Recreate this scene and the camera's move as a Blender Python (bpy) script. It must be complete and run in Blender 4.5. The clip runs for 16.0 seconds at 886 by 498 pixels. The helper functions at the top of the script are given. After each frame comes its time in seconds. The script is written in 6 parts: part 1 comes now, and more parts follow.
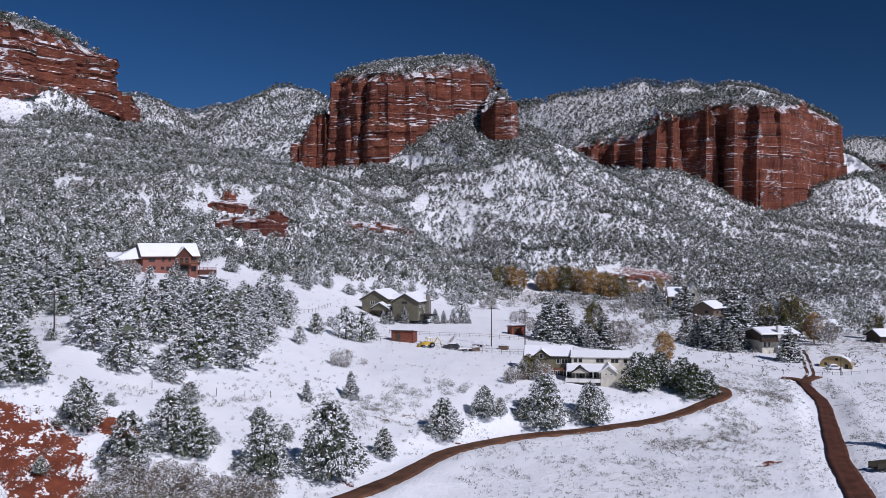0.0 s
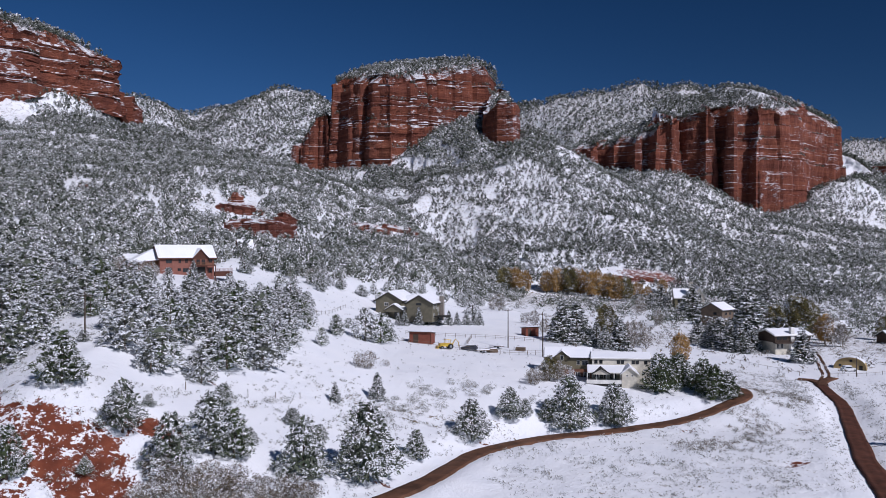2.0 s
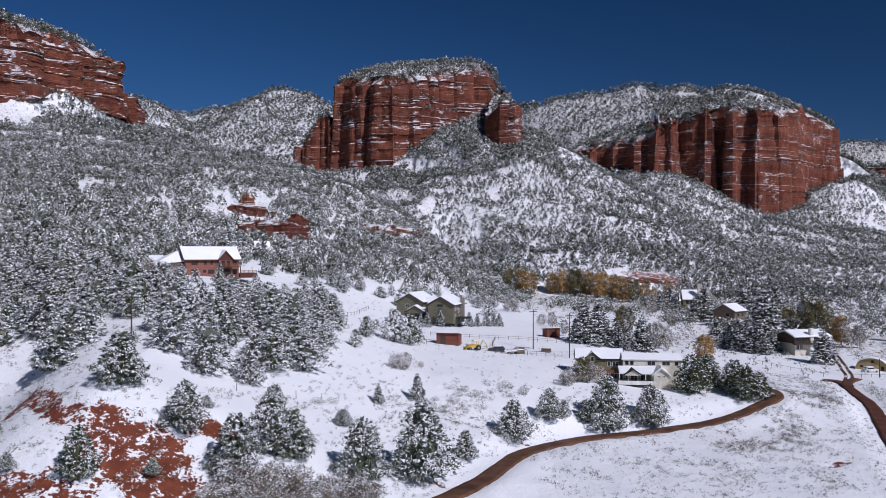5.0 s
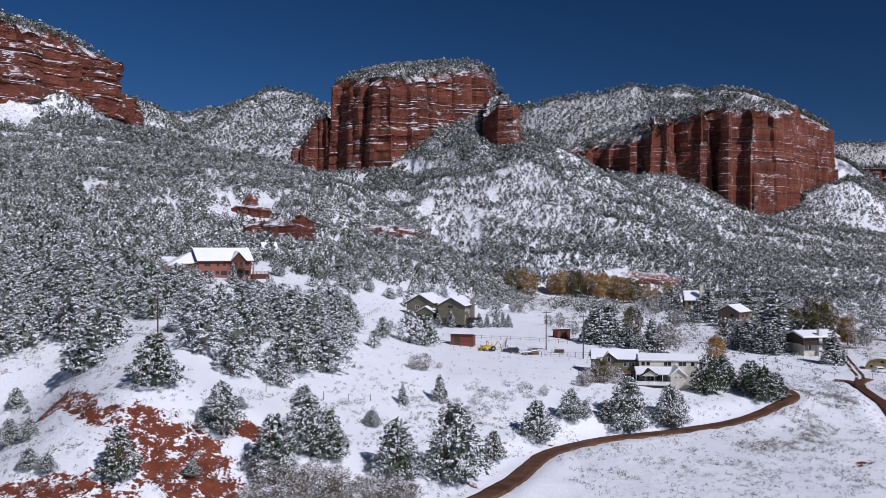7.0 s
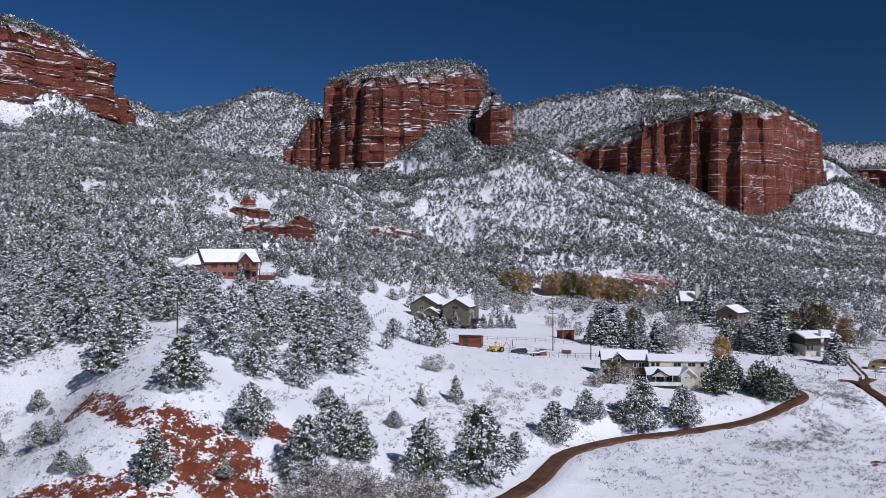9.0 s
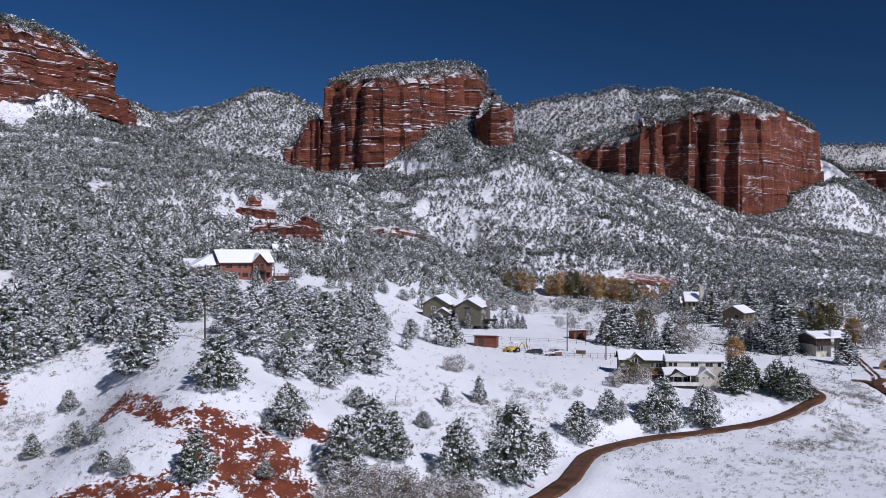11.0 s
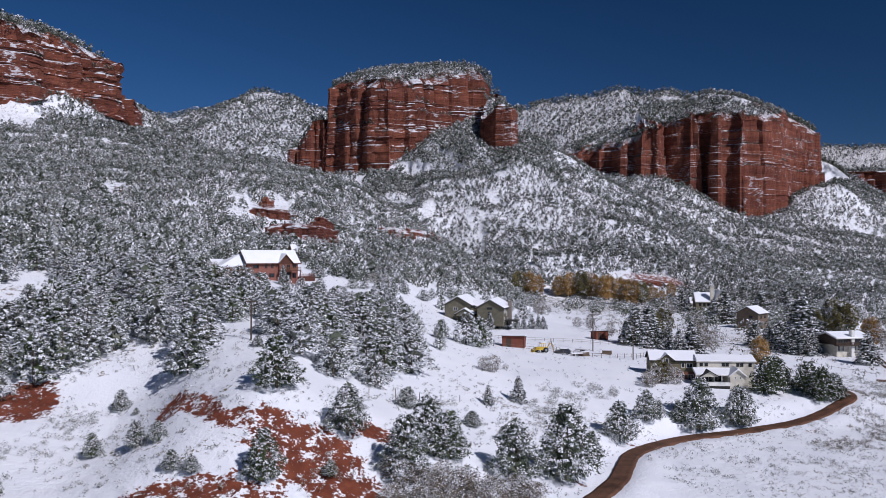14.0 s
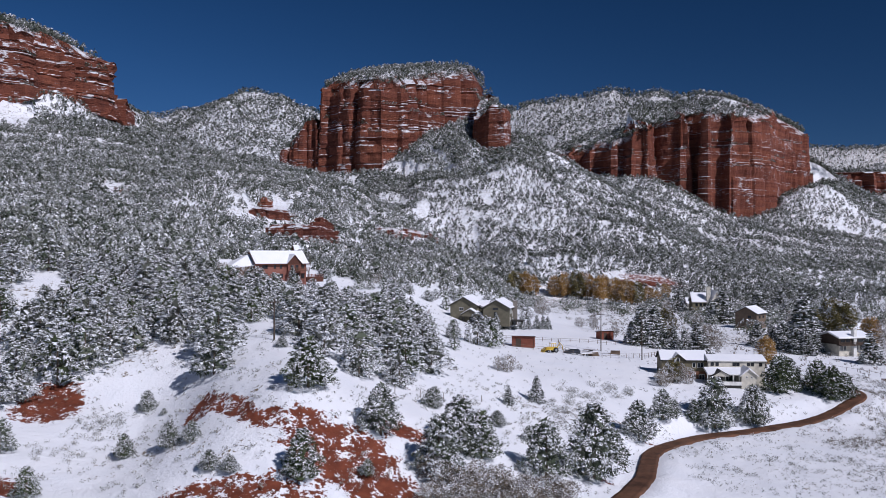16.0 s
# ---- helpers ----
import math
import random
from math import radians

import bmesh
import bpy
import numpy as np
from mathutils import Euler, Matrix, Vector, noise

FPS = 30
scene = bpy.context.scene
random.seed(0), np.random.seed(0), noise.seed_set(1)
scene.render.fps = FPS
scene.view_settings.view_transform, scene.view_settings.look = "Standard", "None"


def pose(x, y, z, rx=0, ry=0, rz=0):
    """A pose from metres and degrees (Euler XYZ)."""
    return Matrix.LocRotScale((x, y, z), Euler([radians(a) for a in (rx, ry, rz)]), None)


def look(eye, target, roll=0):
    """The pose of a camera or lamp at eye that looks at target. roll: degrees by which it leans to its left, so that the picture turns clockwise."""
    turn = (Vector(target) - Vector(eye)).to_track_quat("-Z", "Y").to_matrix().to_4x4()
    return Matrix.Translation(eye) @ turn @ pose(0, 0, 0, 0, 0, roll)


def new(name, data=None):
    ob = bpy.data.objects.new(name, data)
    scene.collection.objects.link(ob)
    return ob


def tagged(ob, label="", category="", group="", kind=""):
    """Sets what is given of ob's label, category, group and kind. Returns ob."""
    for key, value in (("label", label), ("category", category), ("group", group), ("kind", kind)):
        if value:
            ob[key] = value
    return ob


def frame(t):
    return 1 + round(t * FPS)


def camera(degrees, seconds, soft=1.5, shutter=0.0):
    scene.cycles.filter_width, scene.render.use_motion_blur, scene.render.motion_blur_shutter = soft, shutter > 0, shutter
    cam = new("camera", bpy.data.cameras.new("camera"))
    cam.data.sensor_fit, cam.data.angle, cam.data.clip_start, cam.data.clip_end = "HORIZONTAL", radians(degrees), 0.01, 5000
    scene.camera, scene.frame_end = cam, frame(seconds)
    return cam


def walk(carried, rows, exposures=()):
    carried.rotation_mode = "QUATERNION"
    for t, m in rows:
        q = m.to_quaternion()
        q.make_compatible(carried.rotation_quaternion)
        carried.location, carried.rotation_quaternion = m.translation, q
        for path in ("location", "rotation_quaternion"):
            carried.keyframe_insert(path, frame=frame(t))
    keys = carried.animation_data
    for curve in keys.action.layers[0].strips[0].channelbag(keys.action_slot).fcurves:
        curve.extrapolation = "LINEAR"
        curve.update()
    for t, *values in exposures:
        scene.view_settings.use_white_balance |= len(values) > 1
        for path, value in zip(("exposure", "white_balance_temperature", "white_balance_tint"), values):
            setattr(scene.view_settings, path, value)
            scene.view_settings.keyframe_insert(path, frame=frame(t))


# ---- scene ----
cam = camera(53.8, 16.0, soft=0.8)
METRES, EYE, TILT, LEAN, TURN = 47.0, 35.0, 0.0, 0.0, 0.0
ROWS = [
    (0.0, 0.0, 0.0, 0.0, 0.0, 0.0, -0.0),
    (0.5, -0.0301, -0.0035, 0.0001, -0.07, 0.03, -0.0),
    (1.0, -0.0608, -0.007, 0.0007, -0.12, 0.05, -0.02),
    (1.5, -0.0921, -0.0106, 0.001, -0.18, 0.07, -0.02),
    (2.0, -0.1235, -0.0143, 0.0009, -0.21, 0.1, -0.03),
    (2.5, -0.1553, -0.0182, 0.0012, -0.26, 0.12, -0.02),
    (3.0, -0.1874, -0.0213, 0.0019, -0.3, 0.14, -0.03),
    (3.5, -0.2193, -0.0252, 0.0025, -0.35, 0.15, -0.03),
    (4.0, -0.2516, -0.0285, 0.0035, -0.42, 0.15, -0.03),
    (4.5, -0.2808, -0.0315, 0.0042, -0.51, 0.16, -0.03),
    (5.0, -0.3147, -0.0356, 0.0045, -0.56, 0.17, -0.04),
    (7.5, -0.4675, -0.0513, 0.0066, -1.2, 0.25, -0.01),
    (8.0, -0.4979, -0.0548, 0.0076, -1.43, 0.26, -0.02),
    (8.5, -0.528, -0.0582, 0.0086, -1.63, 0.27, -0.02),
    (11.0, -0.6773, -0.0717, 0.0111, -2.07, 0.3, -0.02),
    (11.5, -0.7072, -0.0743, 0.0112, -2.11, 0.31, -0.03),
    (12.0, -0.7372, -0.077, 0.0112, -2.14, 0.32, -0.03),
    (12.5, -0.7675, -0.0795, 0.0111, -2.18, 0.31, -0.03),
    (13.0, -0.7982, -0.0818, 0.0115, -2.2, 0.32, -0.05),
    (13.5, -0.8286, -0.0847, 0.0116, -2.21, 0.32, -0.05),
    (14.0, -0.86, -0.0873, 0.0115, -2.24, 0.34, -0.04),
    (14.5, -0.8933, -0.0898, 0.0117, -2.25, 0.35, -0.04),
    (15.0, -0.9265, -0.0935, 0.0122, -2.51, 0.35, -0.05),
    (15.5, -0.9613, -0.096, 0.0125, -2.92, 0.35, -0.05),
    (16.0, -0.9949, -0.0983, 0.0125, -3.05, 0.36, -0.04),
]
walk(cam, [(t, pose(0, 0, EYE, TILT, LEAN, TURN) @ pose(METRES * x, METRES * y, METRES * z, 90 + pitch, roll, yaw)) for t, x, y, z, yaw, pitch, roll in ROWS],
     exposures=[(0.0, -0.51, 5960, 20), (16.0, -0.51, 5960, 20)])

# ---- world and light ----
SUN_DIR = Vector((0.56, -0.62, 0.70)).normalized()
world = bpy.data.worlds.new("world")
scene.world = world
world.use_nodes = True
wn = world.node_tree.nodes
sky = wn.new("ShaderNodeTexSky")
sky.sky_type = "NISHITA"
sky.sun_disc = False
sky.sun_elevation = math.asin(SUN_DIR.z)
sky.sun_rotation = math.atan2(SUN_DIR.x, SUN_DIR.y)
sky.altitude = 2600.0
sky.air_density = 0.7
sky.dust_density = 0.0
sky.ozone_density = 3.0
wn["Background"].inputs["Strength"].default_value = 0.055
deep = wn.new("ShaderNodeHueSaturation")
deep.inputs["Saturation"].default_value = 1.25
deep.inputs["Value"].default_value = 1.0
world.node_tree.links.new(sky.outputs["Color"], deep.inputs["Color"])
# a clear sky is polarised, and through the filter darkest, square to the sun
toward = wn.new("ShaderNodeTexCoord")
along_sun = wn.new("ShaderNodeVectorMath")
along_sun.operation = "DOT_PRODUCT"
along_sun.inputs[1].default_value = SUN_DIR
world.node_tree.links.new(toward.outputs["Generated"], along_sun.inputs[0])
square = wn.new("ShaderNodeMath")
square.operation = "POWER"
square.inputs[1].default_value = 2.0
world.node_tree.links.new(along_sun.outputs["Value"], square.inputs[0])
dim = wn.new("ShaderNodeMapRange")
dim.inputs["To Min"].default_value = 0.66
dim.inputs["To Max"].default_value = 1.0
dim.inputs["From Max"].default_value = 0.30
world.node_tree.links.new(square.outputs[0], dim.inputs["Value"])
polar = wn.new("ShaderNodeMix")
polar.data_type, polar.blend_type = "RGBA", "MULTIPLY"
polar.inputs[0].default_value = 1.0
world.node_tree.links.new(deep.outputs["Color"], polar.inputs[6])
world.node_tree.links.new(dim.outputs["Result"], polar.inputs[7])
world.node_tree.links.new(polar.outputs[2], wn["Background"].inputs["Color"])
sun_data = bpy.data.lights.new("sun", "SUN")
sun_data.energy = 4.8
sun_data.angle = radians(0.5)
sun_data.color = (1.0, 0.975, 0.94)
sun = new("sun", sun_data)
sun.matrix_world = look(SUN_DIR * 900, (0, 0, 0))


# ---- materials ----
def mat(name, rough=0.9):
    m = bpy.data.materials.new(name)
    m.use_nodes = True
    nt = m.node_tree
    b = nt.nodes["Principled BSDF"]
    b.inputs["Roughness"].default_value = rough
    b.inputs["Specular IOR Level"].default_value = 0.25
    return m, nt, b


def node(nt, kind, **values):
    n = nt.nodes.new(kind)
    for k, v in values.items():
        n.inputs[k.replace("_", " ")].default_value = v
    return n


def noise_node(nt, scale, detail=4.0, rough=0.55, stretch=None):
    c = nt.nodes.new("ShaderNodeNewGeometry")
    n = node(nt, "ShaderNodeTexNoise", Scale=scale, Detail=detail, Roughness=rough)
    if stretch:
        mp = nt.nodes.new("ShaderNodeMapping")
        mp.inputs["Scale"].default_value = stretch
        nt.links.new(c.outputs["Position"], mp.inputs["Vector"])
        nt.links.new(mp.outputs["Vector"], n.inputs["Vector"])
    else:
        nt.links.new(c.outputs["Position"], n.inputs["Vector"])
    return n.outputs["Fac"]


def ramp(nt, fac, stops):
    r = nt.nodes.new("ShaderNodeValToRGB")
    els = r.color_ramp.elements
    while len(els) < len(stops):
        els.new(0.5)
    for e, (p, c) in zip(els, stops):
        e.position = p
        e.color = (*c, 1) if len(c) == 3 else c
    nt.links.new(fac, r.inputs["Fac"])
    return r.outputs["Color"]


def mix(nt, fac, a, b):
    m = nt.nodes.new("ShaderNodeMix")
    m.data_type = "RGBA"
    if isinstance(fac, float):
        m.inputs[0].default_value = fac
    else:
        nt.links.new(fac, m.inputs[0])
    for sock, v in ((m.inputs[6], a), (m.inputs[7], b)):
        if isinstance(v, tuple):
            sock.default_value = (*v, 1)
        else:
            nt.links.new(v, sock)
    return m.outputs[2]


def mathn(nt, op, a, b=0.0):
    m = nt.nodes.new("ShaderNodeMath")
    m.operation = op
    for sock, v in zip(m.inputs, (a, b)):
        if isinstance(v, (int, float)):
            sock.default_value = v
        else:
            nt.links.new(v, sock)
    return m.outputs[0]


def bump(nt, b, height, strength=0.3, distance=0.1):
    n = node(nt, "ShaderNodeBump", Strength=strength, Distance=distance)
    nt.links.new(height, n.inputs["Height"])
    nt.links.new(n.outputs["Normal"], b.inputs["Normal"])


def speckled(name, colour, spread=0.25, scale=3.0, rough=0.9, bumps=0.2, fine=40.0):
    """A plain surface with two scales of variation in its colour and a fine relief."""
    m, nt, b = mat(name, rough)
    lo = tuple(c * (1 - spread) for c in colour)
    hi = tuple(min(1.0, c * (1 + spread)) for c in colour)
    big = ramp(nt, noise_node(nt, scale), [(0.3, lo), (0.7, hi)])
    small = noise_node(nt, fine, 2.0)
    col = mix(nt, mathn(nt, "MULTIPLY", small, 0.35), big, tuple(c * 0.75 for c in colour))
    nt.links.new(col, b.inputs["Base Color"])
    if bumps:
        bump(nt, b, small, bumps, 0.03)
    return m


SNOW = (0.88, 0.89, 0.915)


def snow_material():
    m, nt, b = mat("snow", 0.75)
    col = ramp(nt, noise_node(nt, 0.35, 5.0), [(0.3, (0.83, 0.85, 0.89)), (0.65, SNOW)])
    nt.links.new(col, b.inputs["Base Color"])
    bump(nt, b, noise_node(nt, 2.5, 4.0), 0.4, 0.15)
    return m


def ground_material():
    """Snow cover, thinned to red earth and dead grass where the attributes say so."""
    m, nt, b = mat("snowy_ground", 0.85)
    def attr(name):
        a = nt.nodes.new("ShaderNodeAttribute")
        a.attribute_name = name
        return a.outputs["Fac"]
    snow = ramp(nt, noise_node(nt, 0.12, 6.0), [(0.3, (0.83, 0.85, 0.89)), (0.65, SNOW)])
    earth = ramp(nt, noise_node(nt, 0.5, 6.0), [(0.25, (0.10, 0.027, 0.014)), (0.55, (0.175, 0.047, 0.023)), (0.8, (0.25, 0.076, 0.038))])
    brush = ramp(nt, noise_node(nt, 0.7, 5.0), [(0.3, (0.10, 0.085, 0.06)), (0.7, (0.26, 0.20, 0.13))])
    patch = noise_node(nt, 0.42, 6.0, 0.62)
    fine = noise_node(nt, 1.9, 5.0, 0.68)
    mixed = mathn(nt, "SUBTRACT", mathn(nt, "ADD", mathn(nt, "MULTIPLY", patch, 1.0), mathn(nt, "MULTIPLY", fine, 1.0)), 0.5)
    def cover(a):
        return ramp(nt, mathn(nt, "ADD", mixed, attr(a)), [(0.98, (0, 0, 0)), (1.04, (1, 1, 1))])
    col = mix(nt, cover("brush"), snow, brush)
    col = mix(nt, cover("bare"), col, earth)
    nt.links.new(col, b.inputs["Base Color"])
    tussock = noise_node(nt, 0.95, 3.0, 0.6)
    lumps = mathn(nt, "MULTIPLY", tussock, mathn(nt, "ADD", mathn(nt, "MULTIPLY", attr("brush"), 1.6), 0.3))
    bump(nt, b, mathn(nt, "ADD", mathn(nt, "ADD", fine, mathn(nt, "MULTIPLY", patch, 1.5)), lumps), 0.55, 0.36)
    return m


def rock_material():
    """Red sandstone in beds, with snow lying on its ledges and caught in broken courses."""
    m, nt, b = mat("red_sandstone", 0.9)
    beds = noise_node(nt, 1.0, 5.0, 0.6, (0.010, 0.010, 0.16))
    fine = noise_node(nt, 1.0, 5.0, 0.7, (0.11, 0.11, 0.75))
    streak = noise_node(nt, 1.0, 4.0, 0.6, (0.13, 0.13, 0.016))
    stain = noise_node(nt, 0.028, 5.0, 0.6)
    c = ramp(nt, beds, [(0.28, (0.118, 0.034, 0.022)), (0.45, (0.205, 0.065, 0.038)), (0.58, (0.262, 0.086, 0.048)), (0.75, (0.315, 0.118, 0.068))])
    c = mix(nt, ramp(nt, stain, [(0.36, (0.55, 0.55, 0.55)), (0.58, (0, 0, 0))]), c, (0.125, 0.043, 0.032))
    c = mix(nt, ramp(nt, fine, [(0.46, (0, 0, 0)), (0.66, (0.62, 0.62, 0.62))]), c, (0.10, 0.030, 0.02))
    c = mix(nt, ramp(nt, streak, [(0.5, (0, 0, 0)), (0.72, (0.55, 0.55, 0.55))]), c, (0.085, 0.028, 0.022))
    g = nt.nodes.new("ShaderNodeNewGeometry")
    s = nt.nodes.new("ShaderNodeSeparateXYZ")
    nt.links.new(g.outputs["True Normal"], s.inputs[0])
    lie = mathn(nt, "ADD", s.outputs["Z"], mathn(nt, "MULTIPLY", noise_node(nt, 0.11, 6.0, 0.75), 1.5))
    c = mix(nt, ramp(nt, mathn(nt, "MULTIPLY", lie, 0.5), [(0.765, (0, 0, 0)), (0.80, (1, 1, 1))]), c, SNOW)
    # small ledges hold thin courses of snow where the face is broken
    course = noise_node(nt, 1.0, 7.0, 0.72, (0.22, 0.22, 0.95))
    broken = noise_node(nt, 0.030, 4.0, 0.65)
    held = mathn(nt, "ADD", mathn(nt, "ADD", course, mathn(nt, "MULTIPLY", broken, 0.95)), mathn(nt, "MULTIPLY", s.outputs["Z"], 0.25))
    c = mix(nt, ramp(nt, mathn(nt, "MULTIPLY", held, 0.5), [(0.578, (0, 0, 0)), (0.598, (0.85, 0.85, 0.85))]), c, (0.80, 0.81, 0.84))
    nt.links.new(c, b.inputs["Base Color"])
    bump(nt, b, mathn(nt, "ADD", mathn(nt, "ADD", fine, streak), mathn(nt, "MULTIPLY", course, 0.8)), 0.9, 2.2)
    return m


def leaf_material(name, colours, rough=0.8):
    """Foliage whose tufts differ one from another."""
    m, nt, b = mat(name, rough)
    g = nt.nodes.new("ShaderNodeNewGeometry")
    n = len(colours)
    col = ramp(nt, g.outputs["Random Per Island"], [(i / max(1, n - 1), c) for i, c in enumerate(colours)])
    o = nt.nodes.new("ShaderNodeObjectInfo")
    dark = ramp(nt, o.outputs["Random"], [(0.0, (0.7, 0.7, 0.7)), (1.0, (1, 1, 1))])
    mul = nt.nodes.new("ShaderNodeMix")
    mul.data_type, mul.blend_type = "RGBA", "MULTIPLY"
    mul.inputs[0].default_value = 1.0
    nt.links.new(col, mul.inputs[6])
    nt.links.new(dark, mul.inputs[7])
    nt.links.new(mul.outputs[2], b.inputs["Base Color"])
    return m


M_SNOW = snow_material()
M_GROUND = ground_material()
M_ROCK = rock_material()
M_NEEDLE = leaf_material("evergreen_needles", [(0.040, 0.056, 0.034), (0.080, 0.102, 0.064), (0.13, 0.15, 0.105), (0.18, 0.185, 0.145)])
M_FROST = leaf_material("frosted_needles", [(0.24, 0.25, 0.23), (0.36, 0.37, 0.36), (0.52, 0.53, 0.53), (0.30, 0.31, 0.28)])
M_PINE = leaf_material("deep_green_needles", [(0.040, 0.058, 0.026), (0.062, 0.085, 0.036), (0.095, 0.115, 0.055)])
M_DARK = leaf_material("dark_needles", [(0.048, 0.060, 0.042), (0.064, 0.078, 0.054), (0.080, 0.094, 0.068)])
M_GREY = leaf_material("grey_green_needles", [(0.105, 0.115, 0.090), (0.13, 0.138, 0.112), (0.155, 0.162, 0.135)])
M_RIME = leaf_material("rimed_needles", [(0.26, 0.27, 0.25), (0.33, 0.34, 0.325), (0.40, 0.41, 0.40)])
M_BARK = speckled("bark", (0.10, 0.075, 0.055), 0.3, 6.0)
M_TWIG = leaf_material("bare_twigs", [(0.115, 0.086, 0.060), (0.205, 0.165, 0.118), (0.285, 0.245, 0.185)])
M_ORANGE = leaf_material("autumn_leaves", [(0.32, 0.18, 0.055), (0.47, 0.27, 0.08), (0.56, 0.36, 0.13), (0.40, 0.28, 0.12)])
M_OLIVE = leaf_material("fading_leaves", [(0.11, 0.11, 0.045), (0.19, 0.17, 0.07), (0.27, 0.20, 0.08)])
M_GRASS = leaf_material("dead_grass", [(0.12, 0.095, 0.065), (0.24, 0.19, 0.13), (0.34, 0.28, 0.20)])
M_SAGE = leaf_material("snowy_sagebrush", [(0.15, 0.14, 0.115), (0.25, 0.235, 0.20), (0.36, 0.34, 0.30)])
M_LANE = speckled("wet_red_dirt", (0.098, 0.038, 0.023), 0.45, 0.4, 0.75, 0.5, 5.0)
M_DIRT = speckled("red_dirt_road", (0.112, 0.054, 0.031), 0.5, 0.35, 0.8, 0.5, 5.0)


# ---- mesh helpers ----
def mesh_object(name, verts, faces, mats, slots=None, parent=None, smooth=False):
    me = bpy.data.meshes.new(name)
    me.from_pydata(verts, [], faces)
    for m in mats if isinstance(mats, (list, tuple)) else [mats]:
        me.materials.append(m)
    if slots is not None:
        me.polygons.foreach_set("material_index", np.asarray(slots, dtype=np.int32))
    if smooth:
        me.polygons.foreach_set("use_smooth", np.ones(len(me.polygons), dtype=bool))
    me.update()
    ob = new(name, me)
    if parent:
        ob.parent = parent
    return ob


def quads_mesh(name, v, n, mats, slots):
    """A mesh of separate faces of n corners each, from an array of (count, n, 3)."""
    me = bpy.data.meshes.new(name)
    count = len(v)
    me.vertices.add(count * n)
    me.vertices.foreach_set("co", np.asarray(v, dtype=np.float32).ravel())
    me.loops.add(count * n)
    me.loops.foreach_set("vertex_index", np.arange(count * n, dtype=np.int32))
    me.polygons.add(count)
    me.polygons.foreach_set("loop_start", np.arange(0, count * n, n, dtype=np.int32))
    for m in mats:
        me.materials.append(m)
    me.polygons.foreach_set("material_index", np.asarray(slots, dtype=np.int32))
    me.update(calc_edges=True)
    return me


